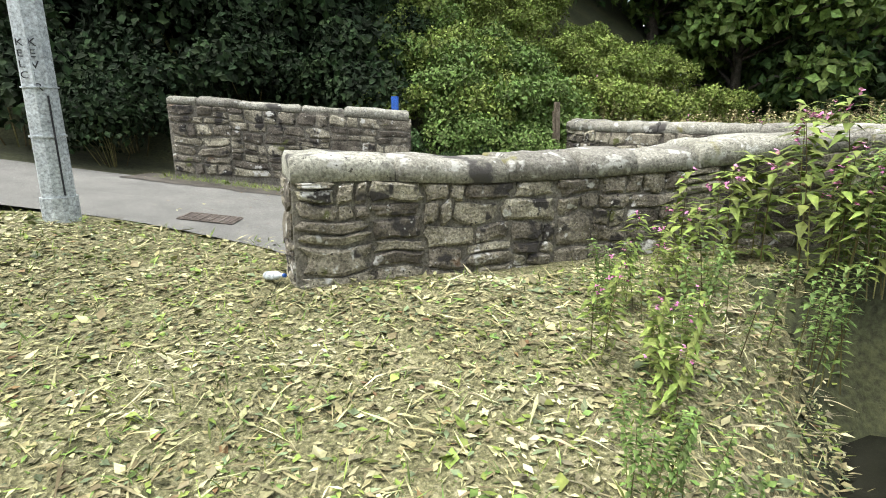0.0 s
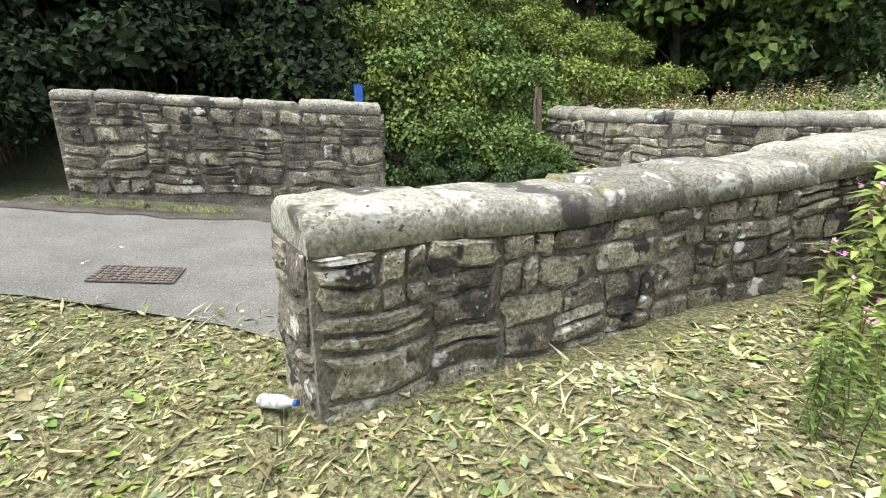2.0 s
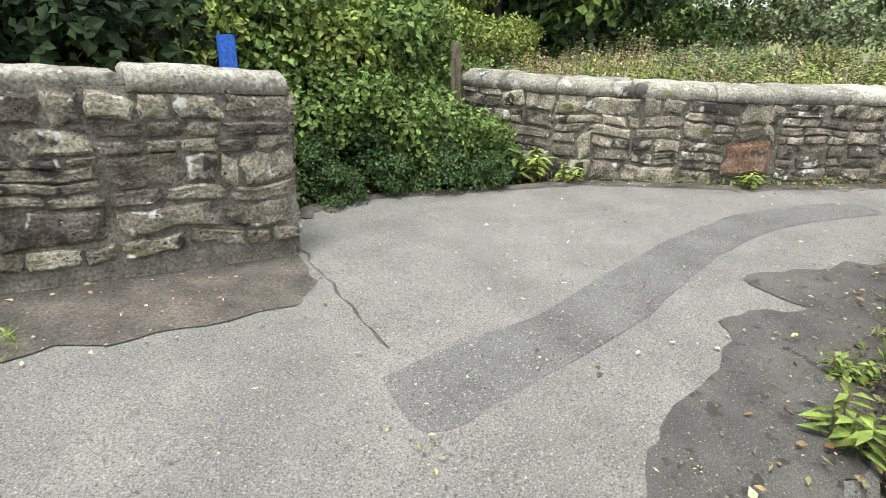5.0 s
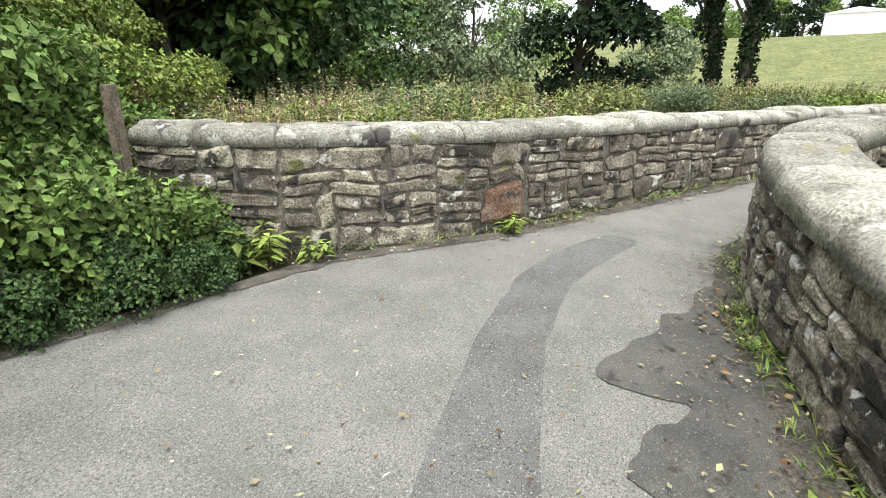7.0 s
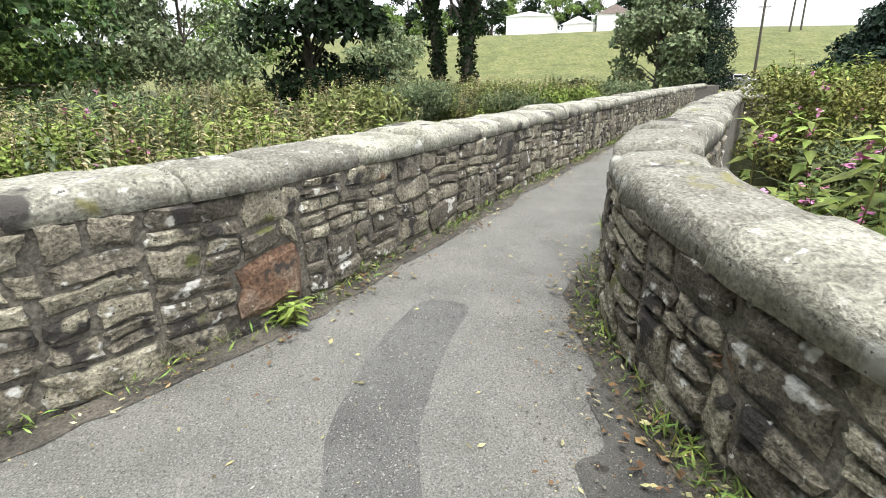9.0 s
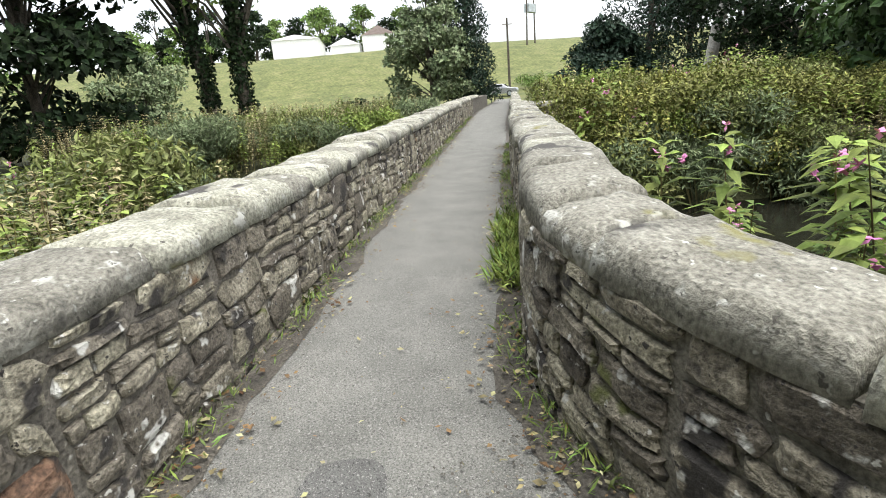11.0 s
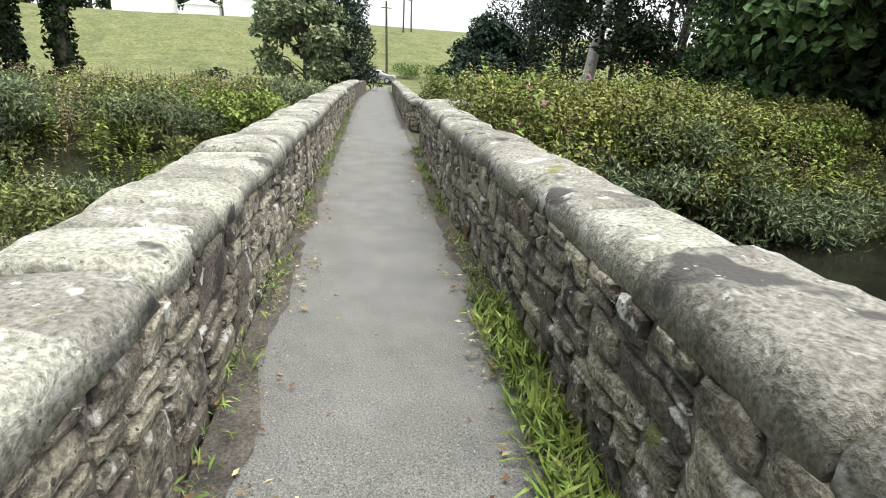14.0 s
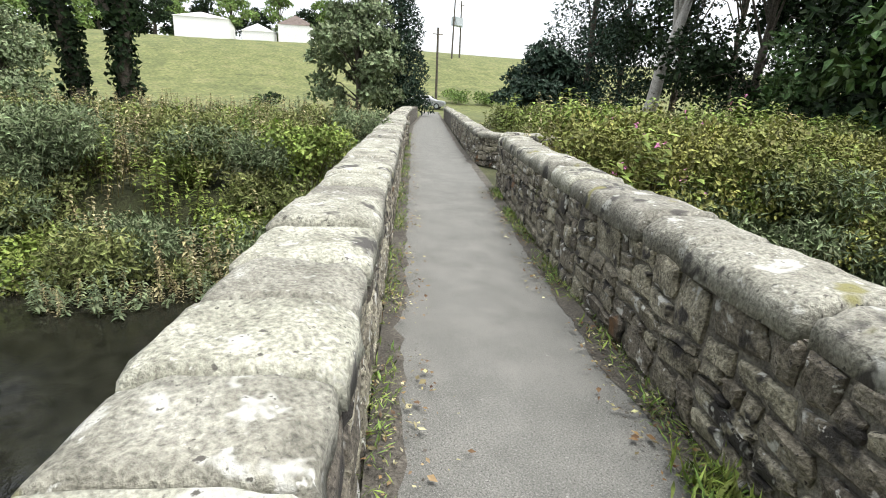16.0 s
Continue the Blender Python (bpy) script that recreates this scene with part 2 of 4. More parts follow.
def ground_z(x, y):
    u, v = along(x, y)
    h = road_z(x, y)
    if v < 0.5:
        h -= 0.14 * max(0.0, 3.2 - y) * (1 - smooth01(4, 9, u)) if y > -6 else 1.29 * (1 - smooth01(4, 9, u))
    # the stream's channel
    near = -0.15 + 0.75 * smooth01(5.2, 6.8, -v) + 1.7 * (1 - smooth01(2.3, 3.2, -v)) * smooth01(0.2, 0.8, -v) if v < 0 else 0.1 + 3.4 * smooth01(1.0, 3.0, v)
    far = 10.3 + 0.7 * math.sin(v * 0.4)
    h -= 1.65 * smooth01(near - 0.45, near + 1.1, u) * (1 - smooth01(far - 0.5, far + 0.9, u))
    # wooded bank on the north side of the lane
    b = y - 8.9 - 0.85 * max(0.0, x - 0.6)
    h += 0.62 * max(0.0, min(b, 18.0)) * (1 - smooth01(6, 14, x))
    # pasture hill beyond the stream
    h += 10.5 * smooth01(56, 125, u + 0.25 * v)
    if 6.5 < y and 0 < b < 30 or abs(v) > 4:
        h += 0.12 * noise.noise((x * 0.5, y * 0.5, 0))
    return h

def sheet(name, xs, ys, zf, material, drop=0.0):
    vs = [(x, y, zf(x, y) - drop) for y in ys for x in xs]
    n = len(xs)
    fs = [(j * n + i, j * n + i + 1, (j + 1) * n + i + 1, (j + 1) * n + i) for j in range(len(ys) - 1) for i in range(n - 1)]
    return mesh_object(name, vs, fs, material, smooth=True)

def stretch(lo, hi, fine_lo, fine_hi, step):
    mid = list(np.arange(fine_lo, fine_hi, step))
    out, d = [], step
    x = fine_lo
    while x > lo:
        d *= 1.22
        x -= d
        out.insert(0, x)
    x, d = fine_hi, step
    tail = []
    while x < hi:
        tail.append(x)
        d *= 1.22
        x += d
    return out + mid + tail

ground = sheet("ground", stretch(-900, 1500, -8, 24, 0.3), stretch(-1000, 900, -9, 16, 0.3), ground_z, SOIL, 0.05)
ground.data.materials.append(FIELD)
for f in ground.data.polygons:
    c = f.center
    if along(c[0], c[1])[0] > 40:
        f.material_index = 1
tagged(ground, "earthy green ground sloping to stream and hill", "ground", kind="structure")

# ---- plan lines ----
LEFT = Line([(2.3, 9.8), (2.62, 8.95), (2.93, 8.42), (3.66, 7.72), (4.4, 7.13), (5.16, 6.77), (6.56, 5.97), (8.49, 5.0), (10.28, 4.05), (15, 1.52), (18.3, -0.25), (25.6, -4.15), (34, -8.8), (43, -14.2)])
RIGHT = Line([(-0.98, 3.62), (0.3, 4.2), (1.25, 4.62), (2.12, 4.82), (3.1, 5.05), (3.9, 5.13), (4.5, 5.08), (5.1, 4.83), (5.8, 4.4), (6.84, 3.8), (7.58, 3.42), (10.02, 2.14), (12.9, 0.5), (15.0, -0.72)])
FAR = Line([(-0.43, 7.7), (-1.5, 7.53), (-2.8, 7.32), (-3.8, 7.18)])
BEYOND = Line([(42, -15.9), (32, -10.3), (22.7, -5.0), (18.5, -2.6), (17.6, -2.55), (16.9, -3.3), (16.2, -4.6), (15.6, -6.5)])
SIDE = Line([(23.0, -2.75), (23.4, 3.5)])

# ---- road ----
def strip_between(name, a, b, sa, sb, n, zf, material, lift=0.0):
    vs, fs = [], []
    for i in range(n + 1):
        p, q = a.at(sa[0] + (sa[1] - sa[0]) * i / n), b.at(sb[0] + (sb[1] - sb[0]) * i / n)
        for k in range(9):
            r = p + (q - p) * k / 8
            vs.append((r[0], r[1], zf(r[0], r[1]) + lift))
    for i in range(n):
        for k in range(8):
            fs.append((i * 9 + k, i * 9 + k + 1, (i + 1) * 9 + k + 1, (i + 1) * 9 + k))
    return mesh_object(name, vs, fs, material, smooth=True)

NORTH_EDGE = Line([(-30, 7.2), (-12, 7.0), (-4.3, 6.85), (-2.5, 7.0), (-0.7, 7.75), (-0.1, 8.85), (1.0, 8.9), (1.9, 8.55), (2.85, 8.35), (3.66, 7.68), (4.4, 7.08), (5.16, 6.72), (6.56, 5.92), (8.49, 4.95), (10.28, 4.0), (15, 1.48), (18.3, -0.3), (25.6, -4.2), (34, -8.85), (52, -19.65), (75, -32)])
SOUTH_EDGE = Line([(-30, 4.6), (-12, 4.5), (-4.6, 4.5), (-2.8, 4.5), (-1.2, 4.1), (-0.9, 3.8), (0.3, 4.25), (1.25, 4.67), (2.12, 4.86), (3.1, 5.09), (3.9, 5.17), (4.5, 5.13), (5.1, 4.88), (5.8, 4.45), (6.84, 3.85), (7.58, 3.46), (10.02, 2.18), (12.9, 0.54), (15.0, -0.68), (17.6, -2.12), (22.7, -4.9), (32, -10.2), (52, -21.5), (74, -34)])
road = strip_between("road", NORTH_EDGE, SOUTH_EDGE, (0, NORTH_EDGE.length), (0, SOUTH_EDGE.length), 260, road_z, ASPHALT)
tagged(road, "worn grey asphalt lane narrowing onto the bridge", "road", kind="structure")

def decal(name, pts, material, lift, label, cat, wob=0.05):
    """A thin irregular patch lying on the road."""
    ring = Line(list(pts) + [pts[0]], 0.1, 1)
    c = np.mean(np.array(pts), axis=0)
    vs, n = [], len(ring.q) - 1
    for k in range(n):
        p = ring.q[k]
        p = p + wob * np.array([noise.noise((p[0] * 4, p[1] * 4, 1)), noise.noise((p[0] * 4, p[1] * 4, 9))])
        vs.append(p)
    bm = bmesh.new()
    bv = [bm.verts.new((p[0], p[1], road_z(p[0], p[1]) + lift)) for p in vs]
    bm.faces.new(bv)
    bmesh.ops.triangulate(bm, faces=bm.faces[:])
    me = bpy.data.meshes.new(name)
    bm.to_mesh(me)
    bm.free()
    me.materials.append(material)
    return tagged(new(name, me), label, cat, kind="structure")

decal("road_patch", [(-0.55, 5.99), (-0.08, 6.08), (0.53, 6.1), (1.4, 6.35), (2.31, 6.54), (3.27, 6.65), (4.05, 6.5), (4.63, 6.29), (4.54, 5.91), (3.94, 6.1), (3.18, 6.24), (2.2, 6.11), (1.01, 5.74), (0.35, 5.64), (-0.22, 5.56), (-0.6, 5.5)], PATCH, 0.004, "darker asphalt trench patch along the lane", "road patch", 0.02)
decal("dirt_verge", [(-0.9, 4.02), (0.3, 4.35), (1.3, 4.72), (3.4, 5.2), (4.2, 5.18), (3.4, 5.42), (3.0, 5.45), (2.95, 5.64), (2.75, 5.55), (2.25, 5.79), (2.0, 5.79), (1.97, 5.5), (2.0, 5.25), (1.84, 5.42), (1.42, 5.52), (0.95, 5.2), (0.42, 5.14), (-0.2, 4.75), (-0.7, 4.5)], WET, 0.007, "damp dark silt along the wall foot", "dirt", 0.1)
decal("dirt_verge", [(-4.2, 6.55), (-2.8, 6.6), (-1.5, 6.75), (-0.55, 6.95), (-0.42, 7.75), (-1.5, 7.6), (-4.2, 7.2)], DAMP, 0.008, "dark bare soil below the lane wall", "dirt", 0.1)
for k, (line, sgn) in enumerate(((NORTH_EDGE, -1), (SOUTH_EDGE, 1))):
    vs, fs = [], []
    ss = np.arange(30.3 if k == 0 else 31.2, line.length - 24, 0.1)
    for i, s in enumerate(ss):
        p, nrm = line.at(s), line.normal(s) * sgn
        w = 0.17 + 0.09 * noise.noise((s * 1.3, k * 7, 0)) + 0.05 * noise.noise((s * 5, k * 7, 2))
        for d in (0.0, w * 0.6, w):
            q = p + nrm * d
            vs.append((q[0], q[1], road_z(q[0], q[1]) + 0.012 - 0.006 * (d > w * 0.9)))
    for i in range(len(ss) - 1):
        for j in range(2):
            fs.append((i * 3 + j, i * 3 + j + 1, (i + 1) * 3 + j + 1, (i + 1) * 3 + j))
    tagged(mesh_object("dirt_verge", vs, fs, DAMP, smooth=True), "dark leaf-littered soil strip at the parapet foot", "dirt", kind="structure")

# seam across the lane
vs, fs = tube([(-0.41 + 0.05 * noise.noise((k * 0.6, 0, 0)), 7.75 - k * 0.11, road_z(-0.41, 7.75 - k * 0.11) - 0.003) for k in range(15)], [0.01 + 0.004 * math.sin(k * 2.1) for k in range(15)], 5)
tagged(mesh_object("road_seam", vs, fs, DAMP), "dark crack between two asphalt surfaces", "road joint", kind="structure")

# water
water = mesh_object("water", [(4.4 + UX * u - UY * v, 6.1 + UY * u + UX * v, -1.2) for u, v in ((-2, -40), (13, -40), (13, 40), (-2, 40))], [(0, 1, 2, 3)], WATER)
tagged(water, "dark shallow stream under the bridge", "water", kind="structure")

# ---- dry-stone walls ----
rng = random.Random(5)

def pieces(s0, s1, z0, z1, out, big):
    w, h = s1 - s0, z1 - z0
    if h > rng.uniform(0.09, 0.33) * big and h > 0.085:
        c = z0 + h * rng.uniform(0.34, 0.66)
        pieces(s0, s1, z0, c, out, big) if w < 1.6 else None
        pieces(s0, s1, c, z1, out, big) if w < 1.6 else None
        if w >= 1.6:
            m = s0 + w * rng.uniform(0.4, 0.6)
            pieces(s0, m, z0, z1, out, big)
            pieces(m, s1, z0, z1, out, big)
    elif w > rng.uniform(0.15, 0.55) * big and w > h * rng.uniform(0.9, 1.6):
        c = s0 + w * rng.uniform(0.33, 0.67)
        pieces(s0, c, z0, z1, out, big)
        pieces(c, s1, z0, z1, out, big)
    else:
        out.append((s0, s1, z0, z1))

def stone_mesh(line, side, off, rect, zbase, batter=0.0, proud=0.03, gap=0.006):
    """An uneven stone face: line, offset and side say where the wall's face stands."""
    s0, s1, z0, z1 = rect
    cs, cz, hw, hh = (s0 + s1) / 2, (z0 + z1) / 2, (s1 - s0) / 2 - gap, (z1 - z0) / 2 - gap
    ring = []
    m = 12
    tilt = rng.uniform(-0.3, 0.3) * hh / max(hw, 0.05)
    for k in range(m):
        t = 2 * math.pi * (k + 0.5) / m
        c, s = math.cos(t), math.sin(t)
        f = 1 / max(abs(c), abs(s)) ** 0.82
        a, b = max(-1, min(1, c * f)), max(-1, min(1, s * f))
        ring.append((a * (1 + rng.uniform(-0.2, 0.05)), b * (1 + rng.uniform(-0.24, 0.08)) + a * tilt))
    p1, p2 = proud * rng.uniform(0.35, 0.7), proud * rng.uniform(0.8, 1.35)
    lean = rng.uniform(-0.3, 0.3) * proud
    vs = []
    def put(a, b, d):
        s, z = cs + a * hw, cz + b * hh
        s, z = s + 0.07 * noise.noise((s * 2.3, z * 2.6, 3.1)), z + (0.055 * noise.noise((s * 2.1, z * 2.4, 8.7)) + 0.02 * noise.noise((s * 6, z * 6, 1.7))) * min(1.0, max(0.0, (0.8 - z) * 6))
        n = line.normal(min(max(s, 0), line.length)) * side
        p = line.at(s)
        if s < 0 or s > line.length:
            tt = np.array([n[1], -n[0]]) * side
            p = p + tt * (s if s < 0 else s - line.length)
        d = off + d - batter * z
        vs.append((p[0] + n[0] * d, p[1] + n[1] * d, z + zbase(s)))
    for a, b in ring:
        put(a, b, -0.03)
    for a, b in ring:
        put(a, b, p1 + lean * b)
    for a, b in ring:
        put(a * 0.8 + rng.uniform(-0.03, 0.03), b * 0.74 + rng.uniform(-0.04, 0.04), p2 + lean * b + rng.uniform(-0.005, 0.005))
    put(0, 0, p2 + rng.uniform(-0.004, 0.01))
    fs = []
    for r in (0, 1):
        for k in range(m):
            fs.append((r * m + k, r * m + (k + 1) % m, (r + 1) * m + (k + 1) % m, (r + 1) * m + k))
    for k in range(m):
        fs.append((2 * m + k, 2 * m + (k + 1) % m, 3 * m))
    if side > 0:
        fs = [tuple(reversed(f)) for f in fs]
    return vs, fs

def wall_core(name, line, side, thick, z0, z1, zbase, material, label, batter=0.0):
    """The mortar heart of a wall; its visible face stands on the line, its body on the far side."""
    vs, fs = [], []
    ss = np.linspace(0, line.length, max(6, int(line.length / 0.25)))
    for s in ss:
        p, n, zb = line.at(s), line.normal(s) * side, zbase(s)
        for d, z in ((-batter * z0, z0), (-batter * z1, z1), (-thick + batter * z1, z1), (-thick + batter * z0, z0)):
            vs.append((p[0] + n[0] * d, p[1] + n[1] * d, z + zb))
    for i in range(len(ss) - 1):
        for j in range(4):
            a, b = i * 4 + j, i * 4 + (j + 1) % 4
            fs.append((a, b, b + 4, a + 4))
    fs += [(0, 3, 2, 1), tuple(len(vs) - 4 + k for k in range(4))]
    return tagged(mesh_object(name, vs, fs, material), label, "stone wall", kind="structure")

def face_stones(wall, line, side, off, s_lo, s_hi, z0, z1, zbase, near, batter=0.0, big=1.0, red_at=None, proud=0.03):
    rects = []
    s = s_lo
    while s < s_hi - 0.2:
        w = min(rng.uniform(0.9, 1.5), s_hi - s)
        pieces(s, s + w, z0, z1, rects, big)
        s += w
    if red_at:
        a, b, c, d = red_at
        kept = []
        for r in rects:
            if r[1] <= a + 0.03 or r[0] >= b - 0.03 or r[3] <= c + 0.03 or r[2] >= d - 0.03:
                kept.append(r)
                continue
            lo, hi = max(r[0], a), min(r[1], b)
            cut = ((r[0], a, r[2], r[3]), (b, r[1], r[2], r[3]), (lo, hi, d, r[3]), (lo, hi, r[2], c))
            kept += [q for q in cut if q[1] - q[0] > 0.06 and q[3] - q[2] > 0.05]
        rects = kept
    rects.sort(key=lambda r: abs((r[0] + r[1]) / 2 - near))
    if red_at:
        vs, fs = stone_mesh(line, side, off, red_at, zbase, batter, proud * 1.3)
        mesh_object("stone", vs, fs, RED, wall, label="rust-red sandstone block")
    rest_v, rest_f = [], []
    for k, r in enumerate(rects):
        vs, fs = stone_mesh(line, side, off, r, zbase, batter, proud)
        if k < 290:
            mesh_object("stone", vs, fs, STONE, wall)
        else:
            o = len(rest_v)
            rest_v += vs
            rest_f += [tuple(i + o for i in f) for f in fs]
    if rest_v:
        ob = mesh_object("stonework", rest_v, rest_f, STONE_JOINED, wall, label="coursed rubble further along the parapet")
        ob["kind"] = "stuff"

def coping(wall, line, side, thick, z0, z1, zbase, s_lo, s_hi, over=0.035, lengths=(0.42, 0.95), limit=280, rough=0.026, flat=0.42):
    s, count = s_lo, 0
    while s < s_hi - 0.15:
        ln = min(rng.uniform(*lengths), s_hi - s)
        if s_hi - s - ln < 0.3:
            ln = s_hi - s
        dz, dw, sk = rng.uniform(-0.03, 0.025), rng.uniform(-0.02, 0.02), rng.uniform(-0.03, 0.03)
        vs, fs = [], []
        m = 13
        stops = [0, 0.012, 0.035] + [0.035 + (ln - 0.07) * q / max(3, int(ln / 0.12)) for q in range(1, max(3, int(ln / 0.12)))] + [ln - 0.035, ln - 0.012, ln]
        secs = len(stops) - 1
        seed = rng.uniform(0, 99)
        for i in range(secs + 1):
            f = stops[i] / ln
            e = min(f, 1 - f) * ln
            sh = 1 - 0.27 * max(0, 1 - e / 0.04) ** 2
            ss = s + 0.009 + (ln - 0.018) * f
            mid, hw = -thick / 2, thick / 2 + over + dw
            for k in range(m):
                a = math.pi * k / (m - 1)
                c, sn = math.cos(a), math.sin(a)
                y = hw * math.copysign(abs(c) ** 0.62, c) * (0.985 if sh < 1 else 1)
                z = (z1 - z0 + dz) * (sn ** flat) * sh
                j = rough * noise.noise((seed + f * ln * 5, k * 0.5, 0)) + rough * 0.5 * noise.noise((seed + f * ln * 15, k * 1.3, 4))
                y, z = y + j * c, z + j * sn
                q = line.at(ss + sk * c * 0.6)
                n = line.normal(ss) * side
                vs.append((q[0] + n[0] * (mid + y), q[1] + n[1] * (mid + y), zbase(ss) + z0 + z))
        for i in range(secs):
            for k in range(m - 1):
                fs.append((i * m + k, (i + 1) * m + k, (i + 1) * m + k + 1, i * m + k + 1))
            fs.append((i * m, i * m + m - 1, (i + 1) * m + m - 1, (i + 1) * m))
        fs += [tuple(range(m)), tuple(secs * m + k for k in reversed(range(m)))]
        if side < 0:
            fs = [tuple(reversed(f)) for f in fs]
        mesh_object("coping_stone", vs, fs, COPE, wall, smooth=True)
        s += ln

flat0 = lambda s: 0.0
RIGHT_FOOT = lambda s: -0.18 - 0.06 * smooth01(0.3, 1.5, s) + 0.32 * smooth01(2.0, 7.0, s)
laneb = lambda s: -0.02 + 0.07 * s
wall_left = wall_core("wall_left", LEFT, -1, 0.62, -0.5, 0.8, flat0, MORTAR, "weathered rubble stone parapet along the lane and bridge")
wall_right = wall_core("wall_right", RIGHT, 1, 0.52, -0.9, 0.8, RIGHT_FOOT, RENDERED, "curved rubble stone parapet with rounded coping")
wall_lane = wall_core("wall_lane", FAR, 1, 0.38, -0.4, 1.0, laneb, RENDERED, "old mortared stone wall below the wooded bank")
wall_beyond = wall_core("wall_beyond", BEYOND, -1, 0.4, -0.3, 0.72, flat0, MORTAR, "far stone parapet flaring away from the path")
wall_side = wall_core("wall_side", SIDE, -1, 0.4, -0.3, 0.75, flat0, MORTAR, "low stone wall running into the meadow")

# bridge deck
deck = strip_between("bridge_deck", LEFT, RIGHT, (5.0, 17.5), (6.0, RIGHT.length), 40, lambda x, y: dip(x, y) - 0.12, MORTAR)
sol = deck.modifiers.new("thick", "SOLIDIFY")
sol.thickness = 0.4
tagged(deck, "stone bridge deck under the path", "bridge", kind="structure")

# ---- plants ----
def leaf(vs, fs, p, d, up, ln, wd, droop=0.25, cheap=False):
    """One folded leaf of four triangles: base, two sides, tip."""
    d = d.normalized()
    x = d.cross(up)
    if x.length < 1e-3:
        x = d.orthogonal()
    x.normalize()
    nrm = x.cross(d)
    o = len(vs)
    if cheap:
        mid = p + d * ln * 0.45
        vs += [p, mid + x * wd * 0.5, p + d * ln - nrm * ln * droop, mid - x * wd * 0.5]
        fs.append((o, o + 1, o + 2, o + 3))
        return
    mid = p + d * ln * 0.45 + nrm * ln * 0.05
    vs += [p, mid + x * wd * 0.5 - nrm * wd * 0.1, mid, mid - x * wd * 0.5 - nrm * wd * 0.1, p + d * ln - nrm * ln * droop]
    fs += [(o, o + 1, o + 2), (o, o + 2, o + 3), (o + 1, o + 4, o + 2), (o + 2, o + 4, o + 3)]

def rvec(r):
    while True:
        v = Vector((r.uniform(-1, 1), r.uniform(-1, 1), r.uniform(-1, 1)))
        if 0.1 < v.length < 1:
            return v.normalized()

def lumps_leaves(r, lumps, count, ln, wd, shell=0.55, cheap=True):
    """Leaves in the outer shells of many overlapping lumps (centre, radii)."""
    vs, fs = [], []
    weights = [l[1].x * l[1].y + l[1].x * l[1].z for l in lumps]
    for c, rad in r.choices(lumps, weights, k=count):
        v = rvec(r)
        if v.z < -0.35:
            v.z = -v.z
        k = shell + (1 - shell) * r.random() ** 0.5
        p = c + Vector((v.x * rad.x, v.y * rad.y, v.z * rad.z)) * k * r.uniform(0.92, 1.14)
        d = (v * 0.7 + rvec(r) * 0.9 + Vector((0, 0, -0.15)))
        s = r.uniform(0.6, 1.35)
        leaf(vs, fs, p, d, v + rvec(r) * 0.4, ln * s, wd * s, cheap=cheap)
    return vs, fs

def shrub_mesh(seed, height, width, count, ln, wd, lumps=9):
    r = random.Random(seed)
    ls = []
    for _ in range(lumps):
        a, q = r.uniform(0, 6.28), r.random() ** 0.6 * width * 0.38
        z = height * r.uniform(0.2, 0.72)
        k = r.uniform(0.16, 0.3)
        ls.append((Vector((math.cos(a) * q, math.sin(a) * q, z)), Vector((width * k, width * k, height * k))))
    vs, fs = lumps_leaves(r, ls, count, ln, wd, 0.35)
    tv, tf = [], []
    for c, _ in ls:
        a, b = tube([(c.x * 0.2, c.y * 0.2, -0.15), tuple(c * 0.55), tuple(c)], [0.012, 0.008, 0.004], 4)
        tf += [tuple(i + len(tv) for i in f) for f in b]
        tv += a
    return (vs, fs), (tv, tf)

def herb_mesh(seed, height, stems, ln, wd, spread, flower=False, per=13):
    """Upright leafy stems, with pink flowers at the top if wanted."""
    r = random.Random(seed)
    L, S, F = ([], []), ([], []), ([], [])
    for _ in range(stems):
        a, q = r.uniform(0, 6.28), r.random() ** 0.5 * spread
        x, y = math.cos(a) * q, math.sin(a) * q
        h = height * r.uniform(0.6, 1.1)
        bx, by = x + r.uniform(-0.2, 0.2) * h, y + r.uniform(-0.2, 0.2) * h
        pts = [(x, y, -0.1), ((x + bx) / 2 + r.uniform(-0.03, 0.03), (y + by) / 2, h * 0.55), (bx, by, h)]
        tv, tf = tube(pts, [0.006, 0.0045, 0.002], 4)
        S[1].extend(tuple(i + len(S[0]) for i in f) for f in tf)
        S[0].extend(tv)
        for k in range(per):
            t = 0.18 + 0.82 * (k / (per - 1)) ** 0.8
            p = Vector(pts[0]).lerp(Vector(pts[1]), t * 2) if t < 0.5 else Vector(pts[1]).lerp(Vector(pts[2]), t * 2 - 1)
            th = k * 2.2 + r.uniform(-0.4, 0.4)
            for e in (0, 2.1, 4.2):
                d = Vector((math.cos(th + e), math.sin(th + e), r.uniform(-0.25, 0.5)))
                s = r.uniform(0.6, 1.2) * (1.1 - 0.5 * abs(t - 0.55))
                leaf(L[0], L[1], p, d, Vector((0, 0, 1)), ln * s, wd * s, 0.3)
        if flower:
            for _ in range(r.randint(2, 5)):
                c = Vector(pts[2]) + Vector((r.uniform(-0.09, 0.09), r.uniform(-0.09, 0.09), r.uniform(-0.12, 0.07)))
                for k in range(5):
                    leaf(F[0], F[1], c, rvec(r), Vector((0, 0, 1)), 0.035, 0.03, 0.1)
    return L, S, F

def plant(name, meshes, mats_, names, label, cat, group="", kind=""):
    root = new(name)
    for (vs, fs), m, nm in zip(meshes, mats_, names):
        if vs:
            mesh_object(nm, vs, fs, m, root)["kind"] = "stuff"
    return tagged(root, label, cat, group, kind)

